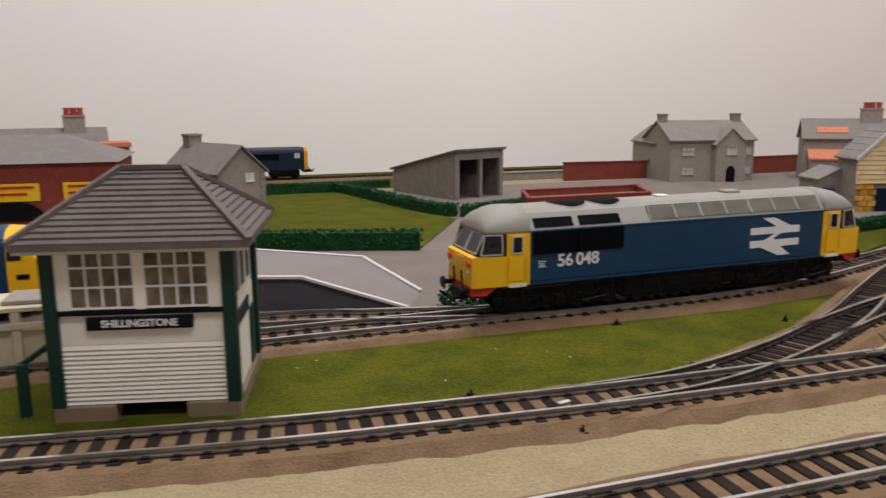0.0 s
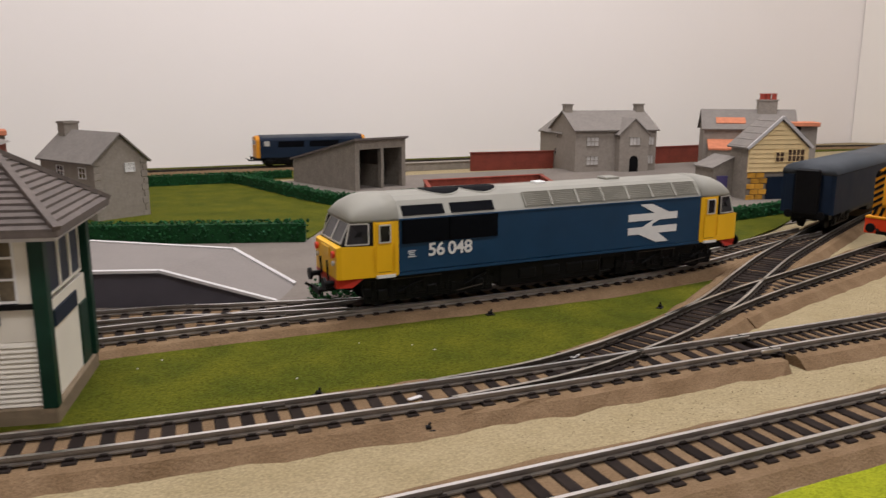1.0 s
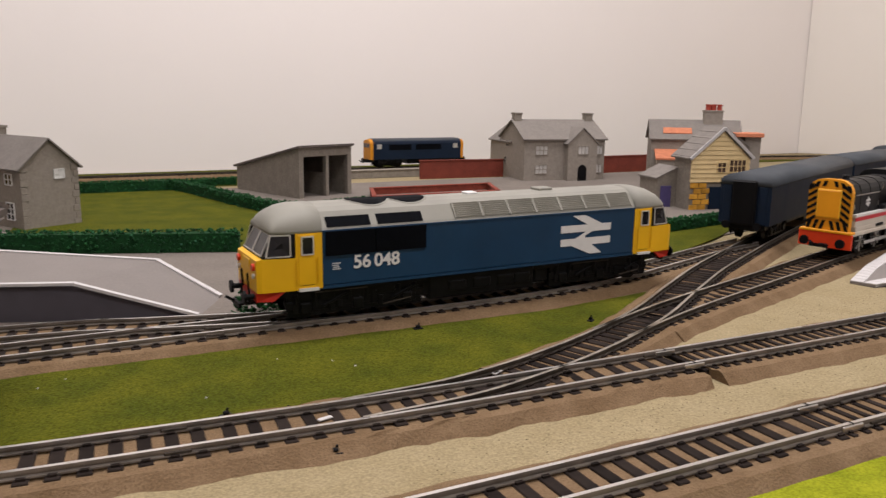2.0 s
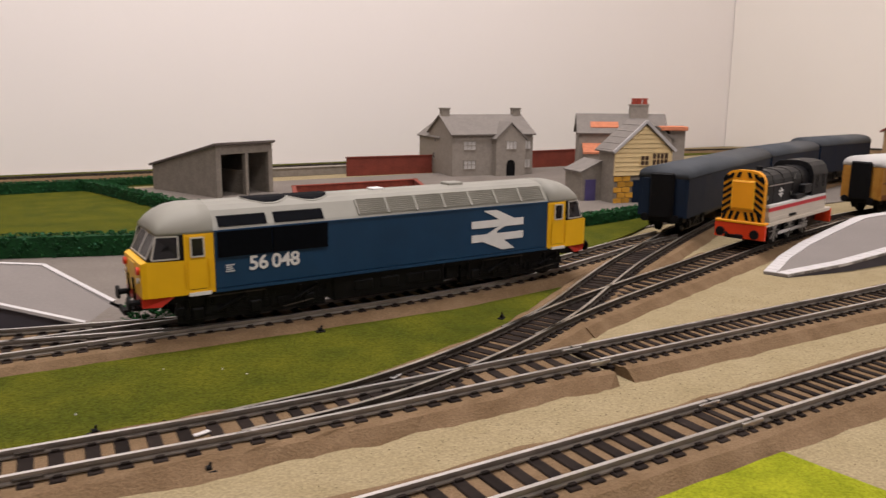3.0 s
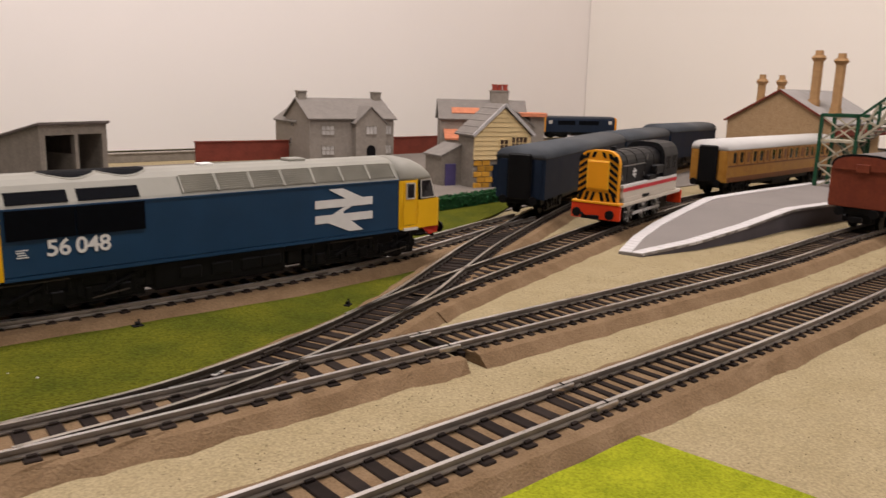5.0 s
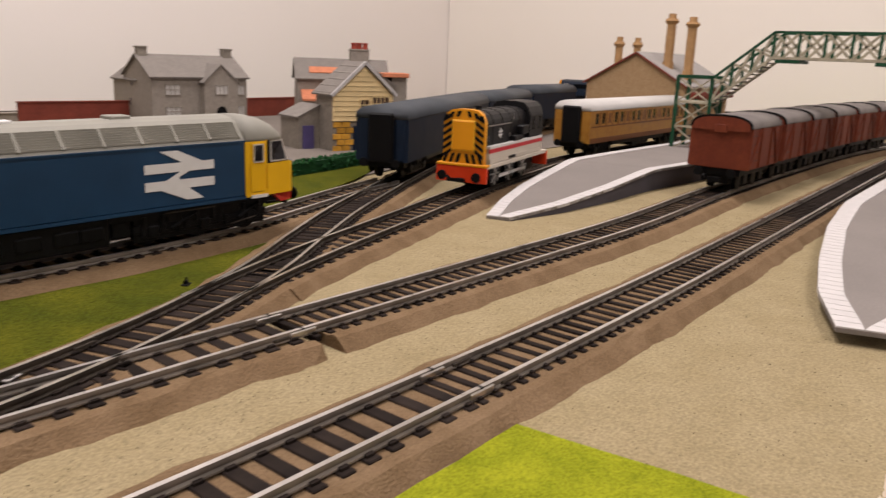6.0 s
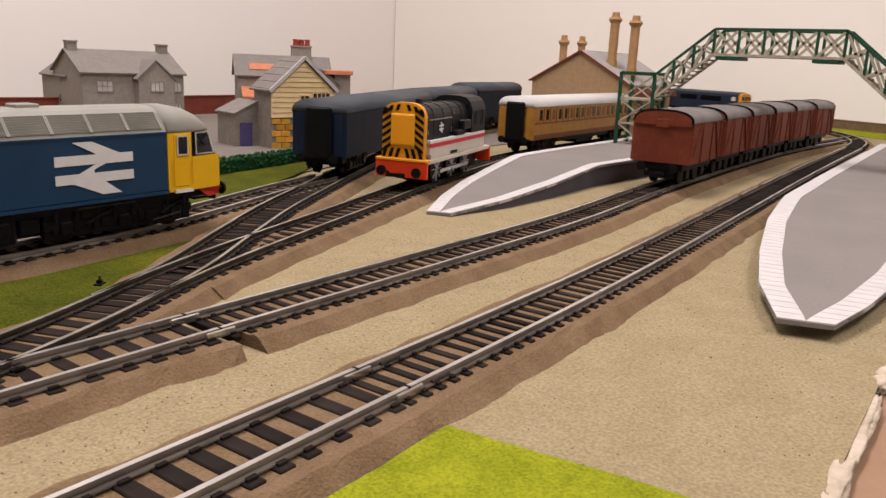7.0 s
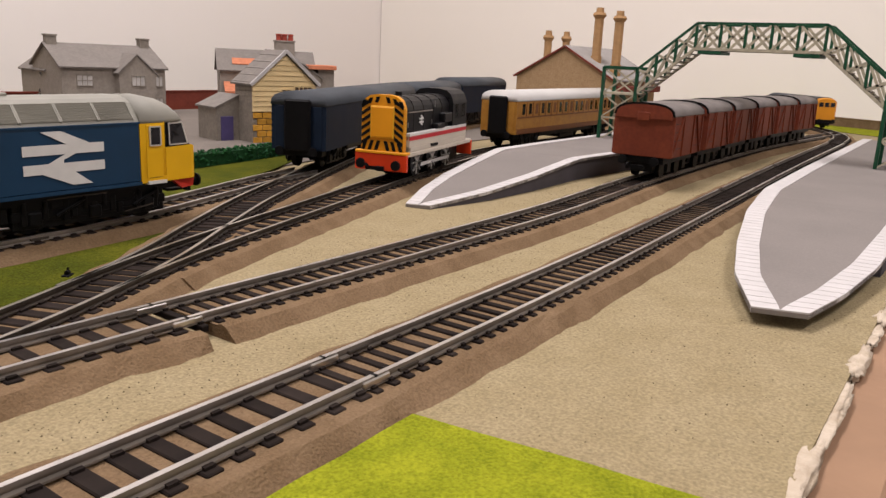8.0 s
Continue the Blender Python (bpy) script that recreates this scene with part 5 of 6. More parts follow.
def chimney_house(m, label):
    """Long grey house with a tall double stack, red pots and orange tiled lean-to roofs."""
    H = thing("grey_cottage", m, label, "house")
    w, d, eave, ridge = 0.104, 0.052, 0.058, 0.0815
    part("wall", prism([(-d / 2, 0), (d / 2, 0), (d / 2, eave), (0, ridge - 0.0006), (-d / 2, eave)], w, "x", -w / 2), M["stone"], H, "grey stone walls")
    for s in (-1, 1):
        part("roof_slope", prism([(s * (d / 2 + 0.003), eave - 0.0027), (0, ridge), (0, ridge + 0.0016), (s * (d / 2 + 0.0034), eave - 0.001)], w + 0.006, "x", -w / 2 - 0.003), M["slate"], H)
    part("roof_patch", prism([(-d / 2 + 0.004, eave + 0.0062), (-d / 2 + 0.012, eave + 0.0135), (-d / 2 + 0.0125, eave + 0.0142), (-d / 2 + 0.004, eave + 0.0072)], 0.034, "x", -0.038), M["tile_orange"], H, "orange tiled strip of roof")
    # wing with its own roof towards the front
    part("wing", prism([(0.018, 0), (0.058, 0), (0.058, 0.052), (0.038, 0.067), (0.018, 0.052)], 0.044, "y", -d / 2 - 0.012), M["stone"], H)
    for s in (-1, 1):
        part("roof_slope", prism([(0.038 + s * 0.023, 0.0495), (0.038, 0.068), (0.038, 0.0696), (0.038 + s * 0.0234, 0.0510)], 0.050, "y", -d / 2 - 0.0135), M["slate"], H)
    part("roof_patch", box(0.044, -d / 2 - 0.016, 0.0620, 0.076, -d / 2 + 0.02, 0.0675, 0.0006), M["tile_orange"], H, "orange tiled porch roof")
    part("porch", box(0.056, -d / 2 - 0.010, 0.0, 0.074, -d / 2 + 0.016, 0.0622), M["stone"], H)
    part("lean_to", prism([(-d / 2 - 0.022, 0), (-d / 2, 0), (-d / 2, 0.040), (-d / 2 - 0.022, 0.030)], 0.040, "x", -w / 2 + 0.006), M["stone"], H)
    part("roof_patch", prism([(-d / 2 - 0.024, 0.0295), (-d / 2, 0.0405), (-d / 2, 0.043), (-d / 2 - 0.024, 0.032)], 0.044, "x", -w / 2 + 0.004), M["tile_orange"], H, "orange tiled lean-to roof")
    chimney(H, 0.022, 0.0, ridge - 0.01, 0.0965, 0.022, 0.014, "stone")
    for x, y, r in ((0.0155, -0.003, 0.0034), (0.0225, 0.002, 0.0036), (0.0290, -0.002, 0.0032)):
        pot = cyl(r, (x, y, 0.0965), (x, y, 0.1040), 12, r * 0.85)
        cyl(r * 1.1, (x, y, 0.1030), (x, y, 0.1046), 12, r * 1.05, pot)
        part("chimney_pot", pot, M["pot"], H, "terracotta chimney pot")
    return H


chimney_house(pose(0.8548, 0.800, GZ, 0, 0, -36) @ Matrix.Diagonal((1.11, 1, 0.98, 1)), "grey stone cottage with red chimney pots and orange tiled lean-tos")


def cottage():
    C = thing("stone_cottage", pose(0.0555, 0.6848, GZ, 0, 0, 28), "grey stone model cottage with slate roof and gable chimney", "house")
    w, d, eave, ridge = 0.047, 0.090, 0.0500, 0.0715
    gable_walls(C, w, d, eave, ridge, "stone", "grey stone walls")
    gable_roof(C, w, d, eave, ridge, 0.003, "slate", 0.0014, 0)
    for i in range(9):
        for s in (-1, 1):
            k = 0.004 if i % 2 else 0.006
            part("quoin", box(s * (w / 2 + 0.0004) - (k if s > 0 else 0), -0.0006, 0.0008 + i * 0.0057, s * (w / 2 + 0.0004) + (0 if s > 0 else k), 0.0015, 0.0058 + i * 0.0057, 0.0002), M["stone"], C)
    window(C, 0.004, 0.0115, 0.0405, 0.0470, 0.0, 2, 2, "white", "white")
    for y in (0.013, 0.050):
        window(C, y, y + 0.010, 0.036, 0.044, -w / 2, 2, 2, "white", "glass", "x", -1)
        window(C, y, y + 0.011, 0.008, 0.021, -w / 2, 2, 3, "white", "glass", "x", -1)
    chimney(C, 0.0, d - 0.008, ridge - 0.012, 0.0800, 0.013, 0.012, "stone_dk")
    return C


cottage()


def open_shed():
    S = thing("goods_shed", pose(0.2885, 0.779, GZ, 0, 0, 20), "grey concrete lean-to shed with two open bays", "shed")
    w, d, hi, lo = 0.071, 0.118, 0.0545, 0.0265
    t = 0.003
    for x in (0, w - t):
        part("side_wall", prism([(0, 0), (d, 0), (d, lo), (0, hi)], t, "x", x), M["stone_dk"], S)
    part("back_wall", box(t, d - t, 0, w - t, d, lo), M["stone_dk"], S)
    part("fascia", box(t, 0.0003, hi - 0.0100, w - t, 0.0033, hi - 0.0004), M["stone_dk"], S, "plain concrete band over the bays")
    for x in (0.002, w * 0.50, w - 0.0056):
        part("pier", box(x, -0.0003, 0, x + 0.0036, 0.005, hi - 0.0098), M["stone_dk"], S)
    part("partition", box(w * 0.54, 0.005, 0, w * 0.54 + 0.002, d - t, lo - 0.001), M["stone_dk"], S)
    part("roof", prism([(-0.003, hi), (d + 0.004, lo), (d + 0.004, lo + 0.0022), (-0.003, hi + 0.0022)], w + 0.004, "x", -0.002), M["slate_brown"], S, "flat sloping dark roof sheet")
    return S


open_shed()


def low_wall(p, q, h, th, mat, label):
    p, q = Vector(p), Vector(q)
    a = math.degrees(math.atan2(q.y - p.y, q.x - p.x))
    T = thing("boundary_wall", pose(p.x, p.y, GZ + fall(max(p.y, q.y)), 0, 0, a), label, "wall", "boundary walls")
    L = (q - p).length
    part("wall", box(0, 0, 0, L, th, h, 0.0004), M[mat], T)
    part("coping", box(-0.0008, -0.0008, h, L + 0.0008, th + 0.0008, h + 0.0016, 0.0004), M[mat], T)
    return T


low_wall((0.500, 0.932), (0.622, 0.918), 0.024, 0.003, "red_brown", "plain red-brown yard wall behind the house")
low_wall((0.757, 0.912), (1.05, 0.922), 0.024, 0.003, "red_brown", "plain red-brown yard wall behind the house")
low_wall((0.36, 0.985), (0.56, 0.985), 0.010, 0.012, "stone_dk", "low rough grey stone bank by the wall")
PIT = [(0.346, 0.715), (0.495, 0.715), (0.522, 0.785), (0.370, 0.785)]
for p, q in zip(PIT, PIT[1:] + PIT[:1]):
    low_wall(p, q, 0.0075, 0.003, "brick_red", "low dark red wall round an open pit in the yard")


def signal_box():
    """Weatherboarded signal box with hipped slate roof; front along -y."""
    S = thing("signal_box", pose(-0.0122, 0.2640, GZ, 0, 0, -13) @ Matrix.Scale(1.065, 4), "cream weatherboarded model signal box with green posts and slate roof", "signal box")
    w, d, base, eave = 0.057, 0.050, 0.0065, 0.0640
    # plinth in blocks; a black block between them paints the opening's shade
    part("plinth", box(-w / 2 - 0.002, -0.002, 0, -w / 2 + 0.018, d + 0.001, base, 0.0005), M["plinth"], S, "brown stone plinth")
    part("plinth", box(w / 2 - 0.016, -0.002, 0, w / 2 + 0.002, d + 0.001, base, 0.0005), M["plinth"], S, "brown stone plinth")
    part("plinth", box(-w / 2 + 0.0175, 0.006, 0, w / 2 - 0.0155, d, base), M["black"], S, "black block painted as the shaded recess under the floor")
    part("inner_wall", box(-w / 2 + 0.001, 0.001, base, w / 2 - 0.001, d - 0.001, 0.0375), M["white_board"], S)
    # overlapping boards below, plain panel above
    n = 13
    for i in range(n):
        z0 = base + 0.0002 + i * 0.00158
        b = box(-w / 2 + 0.0022, -0.0009, z0, w / 2 - 0.0022, 0.001, z0 + 0.00150)
        for v in b.verts:
            if v.co.y < 0 and v.co.z > z0 + 0.0008:
                v.co.y += 0.0008
        part("weatherboard", b, M["white_board"], S)
    part("front_panel", box(-w / 2 + 0.0022, -0.0003, base + n * 0.00158 + 0.0002, w / 2 - 0.0022, 0.001, 0.0378), M["white_board"], S)
    for s in (-1, 1):
        part("side_panel", box(s * w / 2 - 0.001, 0.003, base, s * w / 2 + 0.0004, d - 0.003, 0.0376), M["white_board"], S)
    for x in (-w / 2, w / 2):
        for y in (0.0, d):
            part("corner_post", box(x - 0.0022, y - 0.0022, base - 0.0005, x + 0.0022, y + 0.0022, eave, 0.0003), M["green_paint"], S, "dark green corner post")
    part("sill", box(-w / 2 + 0.002, -0.0018, 0.0376, w / 2 - 0.002, 0.0008, 0.0392), M["black"], S)
    part("lintel", box(-w / 2 + 0.002, -0.0014, 0.0608, w / 2 - 0.002, 0.0010, 0.0640), M["white_board"], S)
    part("interior", box(-w / 2 + 0.006, 0.008, 0.0376, w / 2 - 0.006, d - 0.008, 0.0605), M["curtain"], S, "dim boarded interior behind the glass")
    part("window_post", box(-0.0016, -0.0014, 0.0392, 0.0016, 0.0008, 0.0608), M["white_board"], S)
    for s in (-1, 1):
        part("window_post", box(s * (w / 2 - 0.0042) - 0.0022, -0.0010, 0.0392, s * (w / 2 - 0.0042) + 0.0022, 0.0010, 0.0608), M["white_board"], S)
    for s in (-1, 1):
        x0, x1 = (-w / 2 + 0.0068, -0.0020) if s < 0 else (0.0020, w / 2 - 0.0068)
        window(S, x0, x1, 0.0402, 0.0600, -0.0004, 4, 3, "white", "curtain")
    for s in (-1, 1):
        for y in (0.006, 0.0185, 0.031):
            window(S, y, y + 0.0110, 0.0402, 0.0600, s * w / 2, 1, 1, "white_board", "night_blue", "x", s)
    part("side_board", box(w / 2, 0.008, 0.0290, w / 2 + 0.0010, 0.034, 0.0345, 0.0002), M["coach_blue"], S, "dark board of unreadable lettering")
    part("side_door", box(w / 2, d - 0.014, base, w / 2 + 0.0010, d - 0.004, 0.0285, 0.0002), M["green_paint"], S, "green side door")
    # name board
    board = part("name_board", box(-0.0175, -0.0022, 0.0326, 0.0165, -0.0003, 0.0368, 0.0002), M["black"], S, "black name board with pale raised letters")
    text_part("SHILLINGSTONE", 0.0034, board, pose(-0.0005, -0.0023, 0.0347, 90), M["white"], "lettering")
    # hipped roof: courses of slates on four slopes, each with its own edge
    ov, ridge, rl = 0.0085, 0.0825, 0.0105
    E = [(-w / 2 - ov, -ov), (w / 2 + ov, -ov), (w / 2 + ov, d + ov), (-w / 2 - ov, d + ov)]
    ez = eave - 0.0020
    R = [(-rl, d / 2), (rl, d / 2)]
    slopes = [(E[0], E[1], R[1], R[0]), (E[1], E[2], R[1], R[1]), (E[2], E[3], R[0], R[1]), (E[3], E[0], R[0], R[0])]
    for a, c, r1, r0 in slopes:
        b = bmesh.new()
        v = [b.verts.new((*a, ez)), b.verts.new((*c, ez)), b.verts.new((*r1, ridge)), b.verts.new((*r0, ridge))]
        lv = [b.verts.new((p.co.x, p.co.y, p.co.z - 0.0016)) for p in v]
        if r1 == r0:
            b.faces.new((v[0], v[1], v[2]))
        else:
            b.faces.new(v)
        b.faces.new((v[0], lv[0], lv[1], v[1]))
        slope = part("roof_slope", b, M["slate_brown"], S)
        m = 13
        for i in range(m):
            f0, f1 = i / m, (i + 0.93) / m
            lerp = lambda p, q, f: Vector((*p, ez)).lerp(Vector((*q, ridge)), f)
            p0, q0, p1, q1 = lerp(a, r0, f0), lerp(c, r1, f0), lerp(a, r0, f1), lerp(c, r1, f1)
            up = Vector((0, 0, 0.0009))
            bb = bmesh.new()
            vs = [bb.verts.new(k) for k in (p0, q0, q0 + up, p0 + up, p1, q1, q1 + up * 0.25, p1 + up * 0.25)]
            for fc in ((0, 1, 2, 3), (3, 2, 6, 7), (0, 3, 7, 4), (1, 5, 6, 2), (4, 7, 6, 5), (0, 4, 5, 1)):
                bb.faces.new([vs[j] for j in fc])
            bmesh.ops.recalc_face_normals(bb, faces=bb.faces[:])
            part("slate_course", bb, M["slate_brown"], slope)
    for a, r in ((E[0], R[0]), (E[1], R[1]), (E[2], R[1]), (E[3], R[0])):
        part("hip_tile", bar((*a, ez + 0.001), (*r, ridge + 0.0012), 0.0022, 0.0016), M["slate_brown"], S)
    part("ridge_tile", bar((*R[0], ridge + 0.0010), (*R[1], ridge + 0.0010), 0.0024, 0.0016), M["slate_brown"], S)
    part("fascia", box(E[0][0] + 0.001, E[0][1] + 0.001, ez - 0.0028, E[2][0] - 0.001, E[2][1] - 0.001, ez - 0.0012), M["edge"], S, "pale eaves board")
    return S


signal_box()


def station_building():
    """Buff station building with tall paired chimneys; its gable faces the platforms' ends."""
    S = thing("station_building", pose(1.085, 0.492, GZ, 0, 0, -90), "buff stone station building with slate roof and tall chimneys", "station building")
    w, d, eave, ridge = 0.138, 0.150, 0.0555, 0.1035
    gable_walls(S, w, d, eave + 0.010, ridge, "buff", "plain buff stone gable")
    for s, sl in ((-1, 0.0), (1, 0.0)):
        p = prism([(s * (w / 2 + 0.004), eave + 0.0075), (0, ridge), (0, ridge + 0.0022), (s * (w / 2 + 0.004), eave + 0.0095)], d + 0.004, "y", -0.002)
        part("roof_slope", p, M["station_roof"], S)
        part("bargeboard", bar((s * (w / 2 + 0.004), -0.0025, eave + 0.008), (0, -0.0025, ridge + 0.0008), 0.0014, 0.0022), M["red_brown"], S, "red-brown verge")
    for x, y, z0, z1, r in ((-0.036, 0.020, 0.075, 0.121, 0.0052), (-0.022, 0.045, 0.085, 0.121, 0.0050), (0.030, 0.030, 0.080, 0.151, 0.0062), (0.058, 0.030, 0.070, 0.147, 0.0062)):
        b = cyl(r, (x, y, z0), (x, y, z1 - 0.010), 8)
        cyl(r * 1.25, (x, y, z0), (x, y, z0 + 0.014), 8, r * 1.2, b)
        cyl(r * 1.1, (x, y, z1 - 0.010), (x, y, z1 - 0.006), 8, r * 1.55, b)
        cyl(r * 1.5, (x, y, z1 - 0.006), (x, y, z1 - 0.003), 8, r * 1.2, b)
        cyl(r * 0.9, (x, y, z1 - 0.003), (x, y, z1 + 0.003), 8, r * 0.8, b)
        part("chimney", b, M["chim_buff"], S, "tall buff chimney stack with moulded cap")
    part("canopy", box(w / 2, 0.006, 0.050, w / 2 + 0.012, d - 0.01, 0.058, 0.0008), M["red_brown"], S, "dark red canopy edge")
    return S


station_building()


def waiting_hut():
    H = thing("waiting_hut", pose(0.985, 0.072, 0.0155), "small grey stone hut on the platform", "hut")
    part("wall", box(0, -0.018, 0, 0.05, 0.022, 0.028, 0.0005), M["stone_dk"], H)
    part("roof", prism([(-0.021, 0.0275), (0.025, 0.0275), (0.002, 0.040)], 0.055, "x", -0.0025), M["slate"], H)
    return H


waiting_hut()


def depot():
    """Red brick depot with hipped slate roof, yellow signs and a dark arch."""
    D = thing("brick_depot", pose(-0.052, 0.760, GZ, 0, 0, -4), "red brick model depot with slate roof and yellow signs", "depot")
    w, d, eave, ridge = 0.30, 0.12, 0.056, 0.079
    part("wall", box(-w, 0, 0, 0, d, eave), M["brick_red"], D, "red brick walls")
    b = bmesh.new()
    lo = [b.verts.new(p) for p in ((-w - 0.004, -0.004, eave), (0.004, -0.004, eave), (0.004, d + 0.004, eave), (-w - 0.004, d + 0.004, eave))]
    hi = [b.verts.new(p) for p in ((-w + 0.05, d / 2, ridge), (-0.05, d / 2, ridge))]
    for f in ((lo[0], lo[1], hi[1], hi[0]), (lo[1], lo[2], hi[1]), (lo[2], lo[3], hi[0], hi[1]), (lo[3], lo[0], hi[0]), (lo[3], lo[2], lo[1], lo[0])):
        b.faces.new(f)
    bmesh.ops.recalc_face_normals(b, faces=b.faces[:])
    part("roof", b, M["slate"], D, "grey hipped slate roof")
    for x0, x1 in ((-0.046, -0.004), (-0.135, -0.066)):
        sg = part("sign", box(x0, -0.0014, 0.022, x1, 0.0, 0.038, 0.0002), M["yellow_ad"], D, "plain yellow advertising panel")
        for k in range(2):
            part("lettering_bar", box(x0 + 0.004, -0.0018, 0.0335 - k * 0.006, x1 - 0.004 - k * 0.006, -0.0014, 0.0358 - k * 0.006), M["red_buf"], sg)
    pts = [(-0.130 + 0.032 + 0.036 * math.cos(math.pi * i / 12), 0.004 + 0.020 * math.sin(math.pi * i / 12)) for i in range(13)]
    part("arch", prism(pts, 0.002, "y", -0.0012), M["black"], D, "dark round-headed opening")
    return D


depot()
chimney_house(pose(-0.125, 0.935, GZ + fall(0.935), 0, 0, 8), "grey stone house with red chimney pots behind the depot")


def yellow_loco():
    L = thing("yellow_locomotive", pose(-0.0705, 0.432, GZ + 0.001), "yellow-fronted model diesel on the siding behind the signal box", "locomotive")
    body = loft([section(0.0175, 0.0160, 0.0400, 0.0480)] * 2, [-0.19, -0.012])
    part("body", body, M["loco_blue"], L)
    nose = loft([section(0.0175, 0.0160, 0.0390, 0.0480), section(0.0172, 0.0150, 0.0385, 0.0470), section(0.0160, 0.0150, 0.0300, 0.0310)], [-0.012, -0.004, 0.003])
    part("cab", nose, M["loco_yellow"], L, "bright yellow cab front")
    part("windscreen", box(-0.0055, -0.0135, 0.0330, -0.0030, 0.0135, 0.0395), M["glass"], L)
    part("side_window", box(-0.0115, -0.0178, 0.0325, -0.0050, -0.0170, 0.0390), M["glass"], L)
    part("marker_plate", box(-0.008, -0.0177, 0.0225, -0.002, -0.0168, 0.0250), M["black"], L)
    buffers(L, 0.002, 1, 0.0120)
    bogie(L, -0.034, 0.022, (-0.014, 0.014))
    part("underframe", box(-0.18, -0.014, 0.0095, 0.0, 0.014, 0.0162), M["under"], L)
    return L


yellow_loco()


def staging():
    """Cream timber staging with a dark post beside the signal box."""
    T = thing("timber_staging", pose(-0.052, 0.325, GZ, 0, 0, -4), "cream painted timber staging with a slatted top", "staging")
    part("deck", box(-0.060, 0, 0.0285, 0.0, 0.028, 0.0305, 0.0003), M["concrete"], T)
    part("rail", box(-0.060, -0.0006, 0.0215, 0.0, 0.0008, 0.0240, 0.0002), M["concrete"], T)
    for x in (-0.058, -0.036, -0.014):
        part("post", box(x, 0.0, 0, x + 0.0035, 0.0035, 0.0285, 0.0003), M["concrete"], T)
    part("panel", box(-0.034, 0.002, 0.004, -0.002, 0.0035, 0.0200, 0.0002), M["concrete"], T)
    part("roof_sheet", box(-0.018, 0.004, 0.0305, 0.002, 0.024, 0.0325, 0.0003), M["stone"], T)
    P = thing("signal_post", pose(-0.0548, 0.2800, GZ), "dark green square post standing in the grass", "post")
    part("post", box(-0.0018, -0.0018, -0.001, 0.0018, 0.0018, 0.0210, 0.0003), M["green_paint"], P)
    part("arm", bar((0.0, 0, 0.0205), (0.011, 0.004, 0.0270), 0.0018, 0.0018), M["green_paint"], P)


staging()


# -- hedges: clumps of foam leaves on a core --
def hedge(points, h, th, label):
    T = thing("hedge", Matrix(), label, "hedge", "clipped hedges")
    line = smooth_line(points, 0.004)
    b = bmesh.new()
    rng = random.Random(len(points) * 31 + int(h * 1e4))
    ns = normals(line)
    for p, n in zip(line, ns):
        for k in range(26):
            u, v = rng.uniform(-1, 1), rng.uniform(0, 1)
            if rng.random() < 0.6:
                if rng.random() < 0.6:
                    u = -1 if rng.random() < 0.6 else 1
                else:
                    v = 1
            q = p + n * (u * th / 2)
            c = Vector((q.x + rng.uniform(-0.002, 0.002), q.y + rng.uniform(-0.001, 0.001), GZ + fall(q.y) + v * h + rng.uniform(-0.0006, 0.0008)))
            r = rng.uniform(0.0008, 0.0017)
            m = Matrix.Translation(c) @ Euler((rng.uniform(0, 6), rng.uniform(0, 6), rng.uniform(0, 6))).to_matrix().to_4x4() @ Matrix.Diagonal((r, r * rng.uniform(0.5, 1), r * rng.uniform(0.4, 1), 1))
            vs = [b.verts.new(m @ Vector(t)) for t in ((1, 0, 0), (-1, 0, 0), (0, 1, 0), (0, -1, 0), (0, 0, 1), (0, 0, -1))]
            for f in ((0, 2, 4), (2, 1, 4), (1, 3, 4), (3, 0, 4), (2, 0, 5), (1, 2, 5), (3, 1, 5), (0, 3, 5)):
                b.faces.new([vs[i] for i in f])
    part("foliage", b, M["hedge_leaf"], T)
    core = sweep(line, [(-th * 0.42, GZ - 0.0005), (-th * 0.42, GZ + h * 0.92), (th * 0.42, GZ + h * 0.92), (th * 0.42, GZ - 0.0005)], 0.0006)
    part("core", core, M["hedge_leaf"], T)
    return T


def hedge_material():
    m = material("hedge_foam", (0.005, 0.040, 0.012), 0.9, second=(0.012, 0.075, 0.022), scale=400, fine=0.3, bump=0.6, bscale=1500)
    nt = m.node_tree
    b = nt.nodes["Principled BSDF"]
    src = b.inputs["Base Color"].links[0].from_socket
    geo = nt.nodes.new("ShaderNodeNewGeometry")
    ramp_node = nt.nodes.new("ShaderNodeValToRGB")
    e = ramp_node.color_ramp.elements
    e[0].position, e[0].color = 0.0, (0.55, 0.55, 0.55, 1)
    e[1].position, e[1].color = 0.96, (1.5, 1.4, 1.1, 1)
    last = e.new(0.992)
    last.color = (5.0, 2.6, 4.5, 1)
    nt.links.new(geo.outputs["Random Per Island"], ramp_node.inputs["Fac"])
    mx = nt.nodes.new("ShaderNodeVectorMath")
    mx.operation = "MULTIPLY"
    nt.links.new(src, mx.inputs[0])
    nt.links.new(ramp_node.outputs["Color"], mx.inputs[1])
    nt.links.new(mx.outputs["Vector"], b.inputs["Base Color"])
    return m


